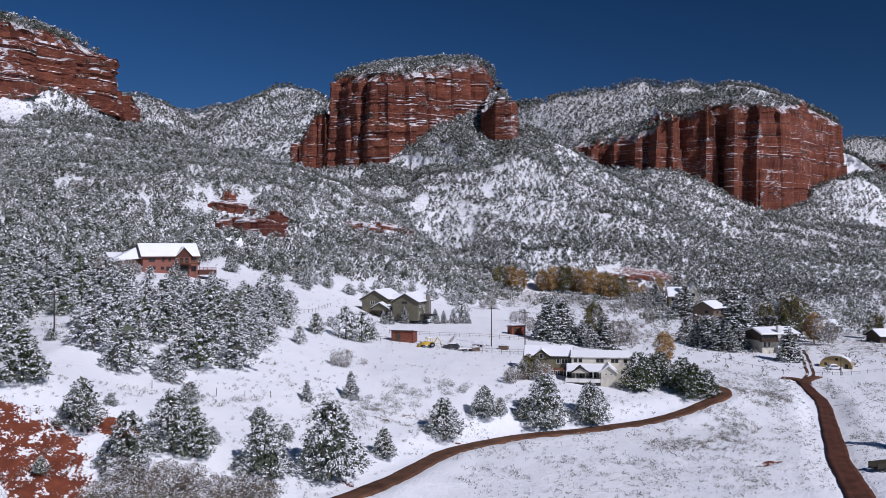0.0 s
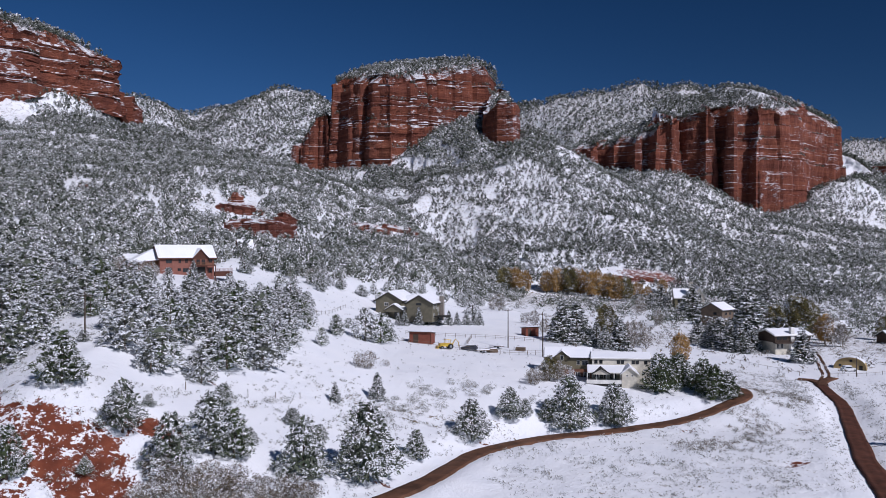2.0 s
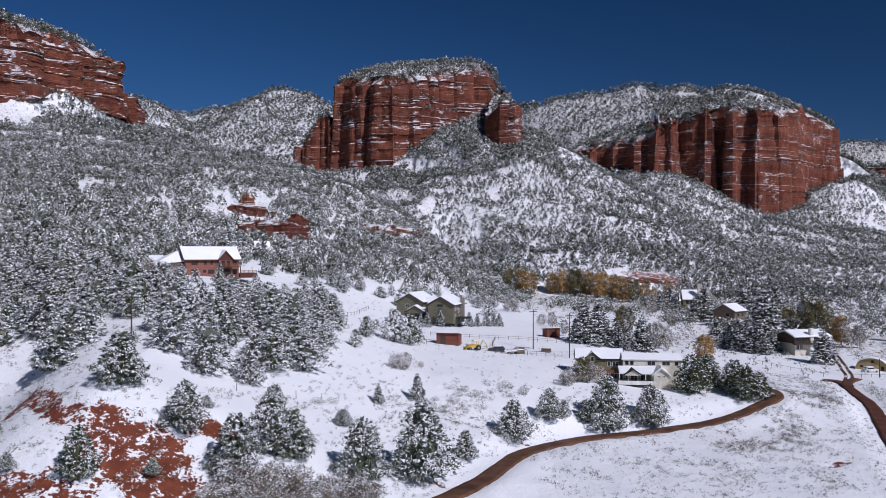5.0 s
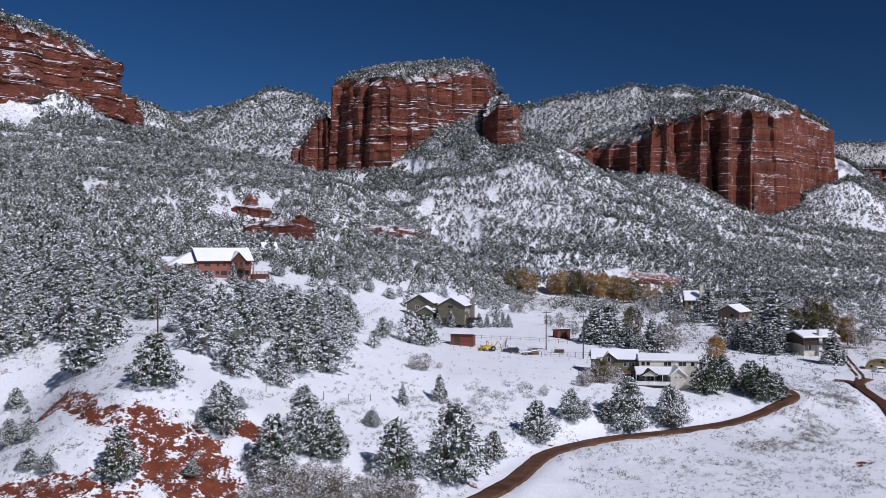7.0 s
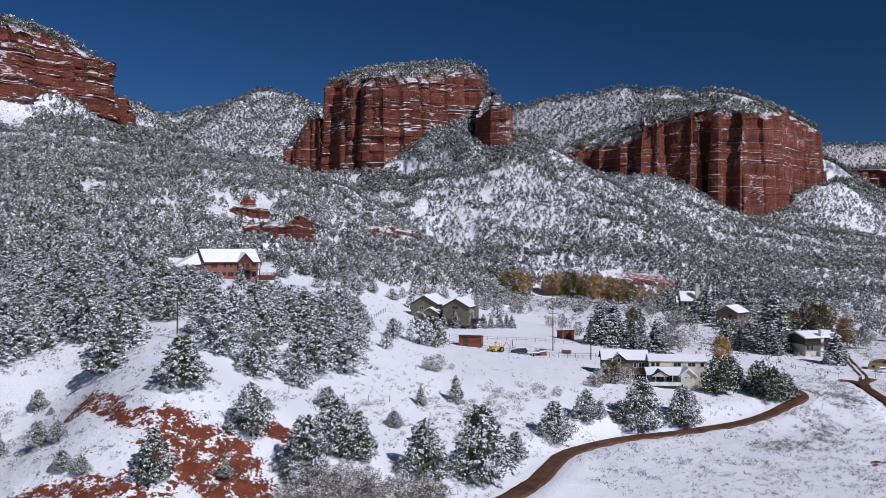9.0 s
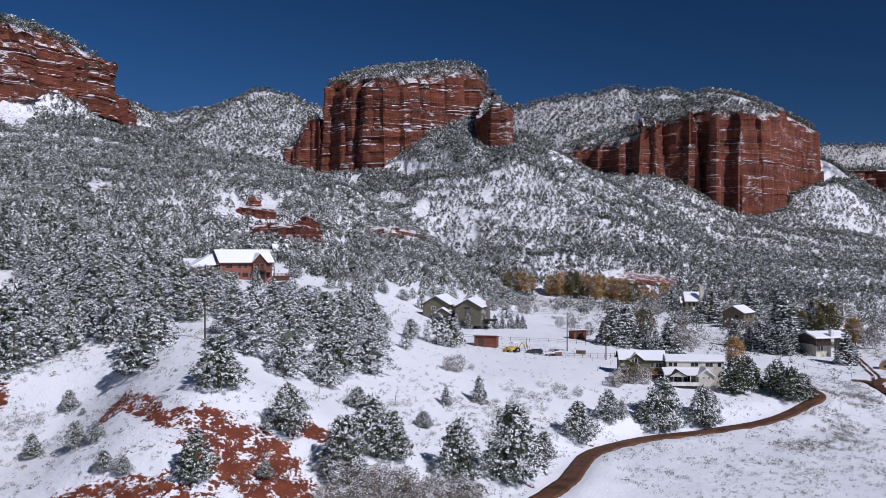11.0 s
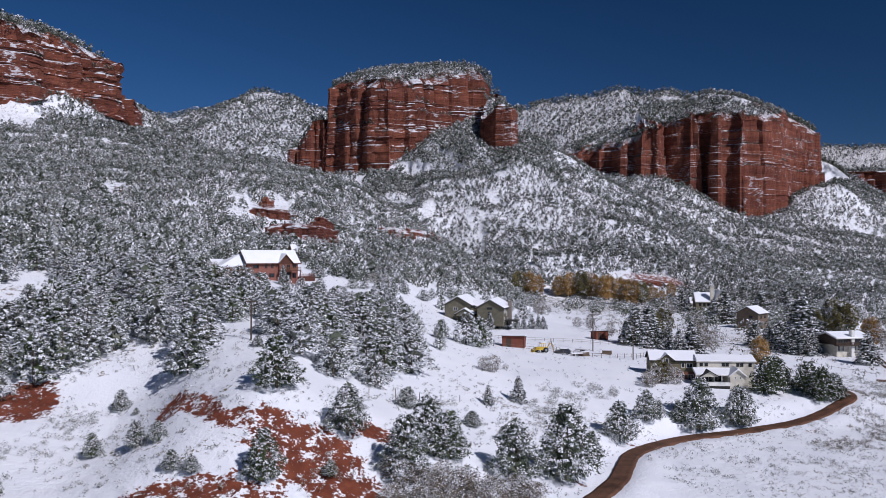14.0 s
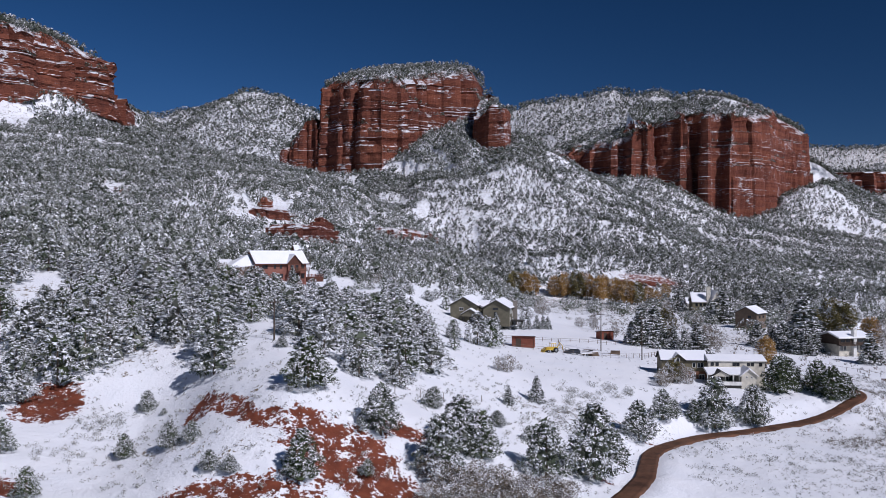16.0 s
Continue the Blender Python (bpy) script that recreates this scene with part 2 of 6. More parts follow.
# ---- landform ----
# sections through the land, each at one x: (y, height)
SECTIONS = [
    (-420, [(-400, 30), (60, 40), (200, 60), (400, 90), (560, 118), (750, 160), (900, 170), (1100, 160), (1500, 120)]),
    (-250, [(-400, 14), (60, 24), (140, 30), (210, 46), (350, 66), (470, 80), (555, 92), (650, 112), (760, 138), (900, 130), (1100, 110), (1500, 90)]),
    (-160, [(-400, 4), (60, 14), (110, 19), (165, 25), (210, 34), (260, 41), (350, 51), (450, 66), (530, 82), (620, 98), (700, 110), (850, 100), (1100, 90)]),
    (-122, [(-400, 0), (60, 7), (100, 9), (140, 13), (170, 20), (210, 29), (250, 35), (300, 38), (400, 43.5), (440, 50), (470, 57), (560, 79), (680, 100), (800, 92), (1100, 85)]),
    (-100, [(-400, -1), (60, 4), (105, 6.5), (128, 8), (142, 10.6), (153, 15.5), (170, 20), (200, 25), (240, 29.5), (270, 30.5), (300, 33), (365, 38), (405, 41.5), (450, 50.5), (560, 73), (660, 92), (800, 84), (1100, 82)]),
    (-87, [(-400, -2), (60, 2), (100, 4.5), (115, 5.2), (128, 6.2), (143, 10.0), (152, 15.4), (165, 19.5), (200, 24.3), (240, 27.5), (270, 28.5), (300, 31), (365, 36), (405, 40.5), (450, 49.5), (560, 69), (660, 87), (800, 79), (1100, 80)]),
    (-80, [(-400, -3), (60, 2), (98, 4.8), (112, 6.2), (122, 7.8), (130, 9.2), (140, 12.6), (152, 17), (165, 20.2), (200, 23.8), (240, 26.8), (270, 27.8), (300, 30.2), (365, 35.5), (405, 39.8), (450, 48), (560, 66.5), (660, 85), (800, 78), (1100, 82)]),
    (-75, [(-400, -3), (60, 2), (98, 5.5), (112, 8.5), (122, 11.5), (130, 14.8), (140, 17), (154, 20.2), (170, 21.5), (200, 23), (240, 25.5), (270, 26.5), (300, 29), (365, 34.5), (405, 38.5), (450, 46), (560, 63), (660, 82), (800, 77), (1100, 84)]),
    (-62, [(-400, -3.5), (60, 2), (98, 5), (106, 8.6), (113, 12.8), (119, 15.8), (124, 17.4), (135, 18.4), (154, 20.2), (170, 19.6), (200, 20.5), (260, 22.5), (320, 26), (400, 35), (475, 43), (570, 58), (650, 74), (800, 74), (1100, 92)]),
    (-48, [(-400, -4), (70, 1), (98, 3.0), (105, 4.2), (112, 7.2), (117.4, 10.4), (126, 12.8), (141, 12.9), (151, 13), (165, 15), (200, 18), (260, 19.5), (320, 23.5), (400, 31.5), (475, 37.5), (570, 51.5), (650, 69), (800, 71), (1000, 101)]),
    (-20, [(-400, -5), (90, -1), (118, 0.4), (128, 2.2), (150, 4), (171, 5.4), (192, 8.6), (220, 9.8), (240, 10.2), (320, 11.0), (370, 16), (440, 28), (572, 45), (700, 40), (780, 50), (870, 88), (1000, 125)]),
    (5, [(-400, -5), (100, -2), (150, -1.2), (165, -0.4), (176, 3.2), (192, 6.0), (215, 7.2), (252, 7.6), (320, 9), (380, 9.5), (440, 14), (560, 26), (700, 22), (780, 28), (880, 92), (1000, 130)]),
    (32, [(-400, -5), (100, -2.6), (160, -2.0), (177, -1.8), (184, 0.8), (194, 2.8), (205, 3.6), (218, 4.4), (260, 5.4), (300, 6.0), (400, 4.5), (520, 4), (640, 5), (720, 20), (780, 48), (900, 100)]),
    (60, [(-400, -6), (100, -3.2), (180, -1.6), (190, 0.6), (200, 1.8), (225, 2.2), (260, 2.6), (330, 3), (520, 2), (670, 1.5), (735, 30), (907, 100)]),
    (105, [(-400, -6), (140, -3.6), (200, -1.6), (230, -0.7), (260, -0.9), (290, 0.6), (400, 0), (560, 0), (690, 0), (740, 32), (900, 74)]),
    (180, [(-400, -6), (200, -2.5), (290, 0), (400, -0.5), (700, -1), (820, 14), (1000, 36), (1300, 60)]),
    (400, [(-400, -6), (300, -2), (500, -1), (800, 0), (1000, 12), (1300, 40), (1600, 80)]),
    (900, [(-400, -6), (400, -2), (900, 0), (1200, 8), (1600, 40), (2200, 80)]),
]


def smooth_line(points, step=1.5):
    """A Catmull-Rom curve through the points, at even steps."""
    p = [np.array(q, float) for q in points]
    p = [2 * p[0] - p[1]] + p + [2 * p[-1] - p[-2]]
    out = []
    for a, b, c, d in zip(p, p[1:], p[2:], p[3:]):
        n = max(2, int(np.linalg.norm(c - b) / step))
        for i in range(n):
            t = i / n
            out.append(0.5 * (2 * b + (c - a) * t + (2 * a - 5 * b + 4 * c - d) * t * t + (3 * b - a - 3 * c + d) * t ** 3))
    out.append(p[-2])
    return np.array(out)


# roads: (x, y, height)
ROAD = [(-34, 84, 1.5), (-24, 103, 1.0), (-13, 121.4, 0.5), (-7, 134, 0), (-0.6, 152, -1.0), (7.5, 164, -1.5), (18.5, 172.2, -1.7), (30.6, 177.6, -1.7), (43.3, 182.6, -1.0), (52.0, 188, 0), (59.2, 193.6, 1.0), (64.2, 199, 1.6), (65.2, 205, 2.2), (61.8, 208.5, 2.5), (56, 210.5, 3.0), (48, 214, 3.8)]
LANE = [(56.1, 113.2, -3), (63.7, 133.2, -3), (67.5, 145.0, -3), (73.5, 162.7, -2.8), (82.6, 186.5, -2.3), (90.4, 207.6, -1.8), (92.8, 217.2, -1.4), (94.6, 225.9, -1.1), (96.7, 235.4, -0.8)]
SPUR = [(97.0, 232.8, -0.85), (97.1, 238.8, -0.7), (95.5, 240.2, -0.6), (93.5, 241.3, -0.6)]
FORK = [(96.0, 231.8, -0.85), (101.3, 240.9, -0.7), (104.6, 243.4, -0.6)]
TRACK = [(99.7, 239.2, -0.75), (105.7, 251.2, -0.6), (112.1, 268.2, -0.4), (117.5, 283.7, 0.3), (121.1, 295.3, 0.8)]
LANE_PATHS = [(ROAD, 3.9, 0.3), (LANE, 4.3, 0.3), (SPUR, 3.0, 0.0), (FORK, 3.0, 0.0), (TRACK, 3.4, 0.0)]
GRADES = [smooth_line(q, 2.0) for q in (ROAD, LANE, SPUR, FORK, TRACK)]


def graded(x, y, h, keep=2.4, blend=7.0):
    """The ground cut and filled to the roads' own grades."""
    m = (y > 60) & (y < 310) & (np.abs(x) < 160)
    if not m.any():
        return h
    h = h.copy()
    for c in GRADES:
        d = np.hypot(x[m][:, None] - c[:, 0], y[m][:, None] - c[:, 1])
        k = d.argmin(1)
        near = d[np.arange(len(k)), k]
        w = np.clip((blend - near) / (blend - keep), 0, 1)
        w = w * w * (3 - 2 * w)
        h[m] = h[m] * (1 - w) + c[k, 2] * w
    return h


def loft(x, y):
    xs = [s[0] for s in SECTIONS]
    hs = np.stack([np.interp(y, [p[0] for p in s[1]], [p[1] for p in s[1]]) for s in SECTIONS])
    k = np.clip(np.searchsorted(xs, x) - 1, 0, len(xs) - 2)
    x0, x1 = np.take(xs, k), np.take(xs, k + 1)
    f = np.clip((x - x0) / (x1 - x0), 0, 1)
    cols = np.arange(len(x))
    return hs[k, cols] * (1 - f) + hs[k + 1, cols] * f


def waves(x, y, size, seed=0.0):
    """Smooth rolling unevenness of about unit height, from crossed sines."""
    a = np.zeros_like(x)
    for i in range(5):
        ang = 1.3 * i + 0.7 * seed + 0.4
        w = 6.2832 / size * (1 + 0.33 * i)
        a += np.sin(w * (x * math.cos(ang) + y * math.sin(ang)) + 2.1 * i + seed + 1.7 * np.sin(w * 0.37 * (y * math.cos(ang) - x * math.sin(ang)) + i)) / (1 + 0.5 * i)
    return a / 2.2


# rock walls: (x, y, foot height, rim height) round each mesa
LEFT_MESA = [(-470, 745, 160, 240), (-388, 752, 164, 231), (-368, 775, 178, 228), (-352, 800, 184, 228), (-336, 838, 174, 224), (-331, 850, 172, 221), (-329, 874, 166, 212), (-329, 900, 162, 199),
             (-330, 930, 158, 180), (-332, 962, 154, 167), (-350, 1000, 160, 180), (-430, 1120, 170, 200), (-640, 1100, 180, 240), (-660, 800, 170, 260)]
MID_MESA = [(-140, 1088, 136, 243), (-121, 1082, 136, 243), (-117, 1072, 136, 243), (-92, 1060, 135, 241), (-88, 1051, 134, 240), (-64, 1038, 133, 237), (-56, 1052, 150, 239), (-20, 1075, 180, 247), (20, 1090, 200, 255),
            (60, 1098, 212, 263), (74, 1130, 200, 258), (92, 1300, 180, 245), (0, 1400, 170, 240), (-150, 1350, 160, 240), (-148, 1130, 145, 243)]
TOWERS = [(-192, 1110, 138, 170), (-178, 1102, 136, 172), (-164, 1098, 135, 202), (-144, 1095, 135, 206), (-140, 1128, 140, 208), (-162, 1140, 140, 202), (-190, 1138, 140, 172)]
BUTTRESS = [(46, 1036, 160, 196), (60, 1010, 150, 212), (78, 1004, 150, 208), (86, 1022, 150, 203), (84, 1096, 170, 232), (56, 1094, 190, 236)]
RIGHT_MESA = [(232, 1790, 200, 228), (256, 1794, 200, 234), (262, 1750, 198, 240), (286, 1756, 197, 240), (292, 1712, 194, 243), (318, 1716, 192, 237), (324, 1668, 188, 242),
              (350, 1670, 187, 246), (356, 1632, 185, 240), (382, 1636, 184, 254), (388, 1600, 182, 258), (412, 1606, 181, 267), (416, 1590, 180, 272), (436, 1598, 180, 277), (440, 1642, 182, 279),
              (474, 1576, 160, 284), (498, 1582, 148, 290), (503, 1598, 140, 291), (521, 1558, 128, 290), (548, 1562, 112, 286), (552, 1538, 103, 280),
              (600, 1548, 101, 282), (655, 1582, 106, 292), (672, 1628, 132, 302), (786, 1720, 120, 282), (838, 1850, 108, 296), (820, 2150, 110, 300), (300, 2250, 260, 300), (215, 1980, 215, 235)]
FAR_WALL = [(1120, 2500, 200, 235), (1160, 2445, 190, 264), (1210, 2430, 185, 270), (1320, 2420, 180, 272), (1520, 2440, 180, 275), (1520, 2620, 230, 280), (1150, 2620, 230, 265)]
# each with the steepness and height of its dome, and the length and curve of the slope below it
MESAS = [("left", LEFT_MESA, 0.62, 30, 300, 2.2), ("mid", MID_MESA, 0.80, 40, 365, 0.95), ("towers", TOWERS, 0.1, 6, 365, 0.95), ("buttress", BUTTRESS, 0.1, 10, 340, 1.0), ("right", RIGHT_MESA, 0.55, 120, 560, 1.6), ("far", FAR_WALL, 0.12, 60, 700, 2.0)]

# crests of the wooded mountains: (x, y, height)
CRESTS = [
    ([(-1700, 2500, 560), (-907, 2600, 490), (-767, 2700, 458), (-648, 2750, 498), (-522, 2777, 553), (-425, 2750, 530), (-360, 2700, 497), (-100, 2600, 420), (180, 2400, 398), (420, 2300, 405)], 0.55),
    ([(120, 2120, 362), (220, 2080, 385), (330, 2040, 404), (470, 1990, 414), (590, 1960, 410), (655, 1930, 390), (690, 1950, 330)], 0.74),
    ([(1000, 2900, 380), (1300, 2850, 392), (1700, 2800, 400), (2300, 2800, 420)], 0.40),
]


def outline_distance(x, y, ring):
    """Distance to the outline (minus inside) and the foot and rim heights at its nearest place."""
    best = np.full(x.shape, 1e9)
    foot, rim = np.zeros_like(x), np.zeros_like(x)
    inside = np.zeros(x.shape, dtype=bool)
    n = len(ring)
    for i in range(n):
        ax, ay, af, ar = ring[i]
        bx, by, bf, br = ring[(i + 1) % n]
        dx, dy = bx - ax, by - ay
        s = np.clip(((x - ax) * dx + (y - ay) * dy) / (dx * dx + dy * dy), 0, 1)
        d = np.hypot(x - ax - s * dx, y - ay - s * dy)
        near = d < best
        best = np.where(near, d, best)
        foot = np.where(near, af + (bf - af) * s, foot)
        rim = np.where(near, ar + (br - ar) * s, rim)
        if dy:
            cross = ((ay > y) != (by > y)) & (x < dx * (y - ay) / dy + ax)
            inside ^= cross
    return np.where(inside, -best, best), foot, rim


def crest_height(x, y, line, slope):
    h = np.full(x.shape, -1e9)
    for (ax, ay, az), (bx, by, bz) in zip(line, line[1:]):
        dx, dy = bx - ax, by - ay
        s = np.clip(((x - ax) * dx + (y - ay) * dy) / (dx * dx + dy * dy), 0, 1)
        d = np.hypot(x - ax - s * dx, y - ay - s * dy)
        h = np.maximum(h, az + (bz - az) * s - slope * d)
    return h


def land(x, y, under_rim=0.0):
    """Height of the ground at arrays x, y. Within under_rim metres inside a mesa's edge it stays at the foot of the wall."""
    x, y = np.asarray(x, dtype=float), np.asarray(y, dtype=float)
    h = np.zeros_like(x)
    for ox, oy in ((0, 0), (4, 0), (-4, 0), (0, 3), (0, -3)):
        h += loft(x + ox, y + oy) / 5
    far = np.clip((y - 300) / 500, 0, 1)
    h += waves(x, y, 55, 2.0) * (0.25 + 3.0 * far) * np.clip(np.abs(h) / 8, 0.15, 1)
    for line, slope in CRESTS:
        h = np.maximum(h, crest_height(x + 14 * waves(x, y, 260, 4.0), y, line, slope) + waves(x, y, 180, 5.0) * 9 * far)
    near = [outline_distance(x, y, q[1]) for q in MESAS]
    on_mesa = np.min([q[0] for q in near], 0) < -2
    # scree evens out the foot of the stepped headland
    k = [q[0] for q in MESAS].index("right")
    d, foot, rim = near[k]
    for ox in (-34, -17, 17, 34):
        foot = foot + outline_distance(x + ox, y, RIGHT_MESA)[1]
    near[k] = (d, foot / 5, rim)
    for (_, ring, dome, rise, reach, curve), (d, foot, rim) in zip(MESAS, near):
        fall = np.clip(1 - np.maximum(d, 0) / reach, 0, 1) ** curve
        talus = (foot + 8) * fall - 8 + waves(x, y, 90, 1.0) * 7 * np.clip(d / 60, 0, 1) * fall
        h = np.where(d > 0, np.maximum(h, talus), h)
        top = rim + rise * (1 - np.exp(-dome * np.maximum(-d, 0) / rise))
        inner = under_rim if rise > 12 or not under_rim else 1e9
        back = (ring is RIGHT_MESA) & (y > 1800)
        h = np.where(back & (d > -inner), np.maximum(h, np.where(d < 0, foot, h)), np.where(d < -inner, np.maximum(h, top), np.where(d <= 0, np.where(on_mesa & (rise < 12), h, foot), np.where(on_mesa, h, np.minimum(h, foot + 1.1 * np.maximum(d, 0))))))
    return graded(x, y, h)


def z_at(x, y):
    return float(land(np.array([x]), np.array([y]))[0])


# bare red earth: (x, y, half length, half width, turn in degrees, strength)
EARTH = [(-54.1, 113, 8.3, 6.6, 0, 0.58), (-50.1, 108.4, 9, 4.5, 0, 0.575), (-76, 129, 3.0, 5.4, 10, 0.62), (-70.3, 123.5, 6.5, 2.4, -58, 0.60), (-64.8, 117.4, 5, 2.6, -35, 0.58), (-57, 115.8, 6.6, 3, -20, 0.57), (-45.7, 121.3, 5.3, 2.7, 15, 0.63), (-103.4, 141.3, 5.7, 7.8, -10, 0.64), (-65.3, 103.8, 12.8, 3.1, 0, 0.57), (-97.2, 108.9, 4.2, 5.2, 0, 0.57), (-46, 150.7, 3.2, 1.5, 0, 0.55), (3.8, 163.5, 3, 1.2, 0, 0.55), (-14, 128.5, 2.2, 1.2, 0, 0.55), (172, 726, 34, 14, 0, 0.58), (56.5, 152, 3.2, 1.3, 25, 0.62), (43, 150, 2, 0.8, 20, 0.6), (44.5, 177, 2.2, 0.8, 10, 0.6)]
# thin snow over grass and brush
BRUSH = [(60, 160, 45, 26, 20, 0.31), (120, 210, 55, 45, 0, 0.31), (75, 230, 28, 25, 0, 0.35), (140, 330, 90, 60, 0, 0.42), (60, 330, 40, 40, 0, 0.4), (30, 140, 25, 12, 20, 0.31), (-10, 168, 25, 8, 0, 0.36), (-71.5, 119.1, 20.5, 13, 0, 0.34), (-110, 180, 40, 40, 0, 0.38), (100, 600, 160, 120, 0, 0.44), (480, 2030, 520, 330, 0, 0.43), (620, 1420, 420, 330, 0, 0.39), (-500, 2650, 1300, 420, 0, 0.36), (-30, 900, 300, 190, 0, 0.37), (1400, 2500, 700, 600, 0, 0.48), (-300, 560, 380, 300, 0, 0.37)]


def patches(x, y, table):
    a = np.zeros_like(x)
    for px, py, rx, ry, turn, k in table:
        c, s = math.cos(radians(turn)), math.sin(radians(turn))
        u, v = ((x - px) * c + (y - py) * s) / rx, ((y - py) * c - (x - px) * s) / ry
        a = np.maximum(a, k * np.clip(1.7 - 1.1 * np.hypot(u, v), 0, 1))
    return a


def build_ground():
    ys = np.concatenate([[-3500, -1800, -900, -400, -150, 0, 30], 55 * np.exp(np.linspace(0, math.log(4600 / 55), 330))])
    us = np.concatenate([[-6, -3, -1.6, -1.0, -0.8], np.linspace(-0.66, 0.60, 380), [0.8, 1.0, 1.6, 3, 6]])
    yy, uu = np.meshgrid(ys, us, indexing="ij")
    xx = uu * (np.abs(yy) + 60)
    x, y = xx.ravel(), yy.ravel()
    cell = np.clip(y * 0.012, 1, 25)
    z = land(x, y, 28.0)
    z += waves(x, y, 9, 3.0) * 0.12
    # the bare banks are cut into the slope, rough and undercut
    worn = np.clip(patches(x, y, EARTH) / 0.6, 0, 1) * (y < 200)
    z += worn * (0.35 * waves(x, y, 5.0, 6.0) - 0.45)
    for c, wide in zip(GRADES[:4], ((3.3, 3.3), (4.9, 2.6), (2.6, 2.6), (2.6, 2.6))):
        m = (y > 60) & (y < 310) & (np.abs(x) < 160)
        d = np.hypot(x[m][:, None] - c[:, 0], y[m][:, None] - c[:, 1])
        wide = np.linspace(*wide, len(c))[d.argmin(1)]
        d = d.min(1)
        z[m] -= 0.32 * np.clip((wide / 2 + 0.7 - d) / 0.8, 0, 1)
    rows, cols = len(ys), len(us)
    i = np.arange(rows * cols).reshape(rows, cols)
    f = np.stack([i[:-1, :-1], i[:-1, 1:], i[1:, 1:], i[1:, :-1]], -1).reshape(-1, 4)
    me = bpy.data.meshes.new("ground")
    me.vertices.add(len(x))
    me.vertices.foreach_set("co", np.stack([x, y, z], -1).astype(np.float32).ravel())
    me.loops.add(f.size)
    me.loops.foreach_set("vertex_index", f.ravel().astype(np.int32))
    me.polygons.add(len(f))
    me.polygons.foreach_set("loop_start", np.arange(0, f.size, 4, dtype=np.int32))
    me.update(calc_edges=True)
    me.polygons.foreach_set("use_smooth", np.ones(len(f), dtype=bool))
    for name, table in (("bare", EARTH), ("brush", BRUSH)):
        at = me.attributes.new(name, "FLOAT", "POINT")
        at.data.foreach_set("value", patches(x, y, table).astype(np.float32))
    me.materials.append(M_GROUND)
    ob = new("ground", me)
    tagged(ob, "snow-covered valley floor and hillsides with bare red earth", "ground", kind="structure")


build_ground()


LEDGE_PLACES = []


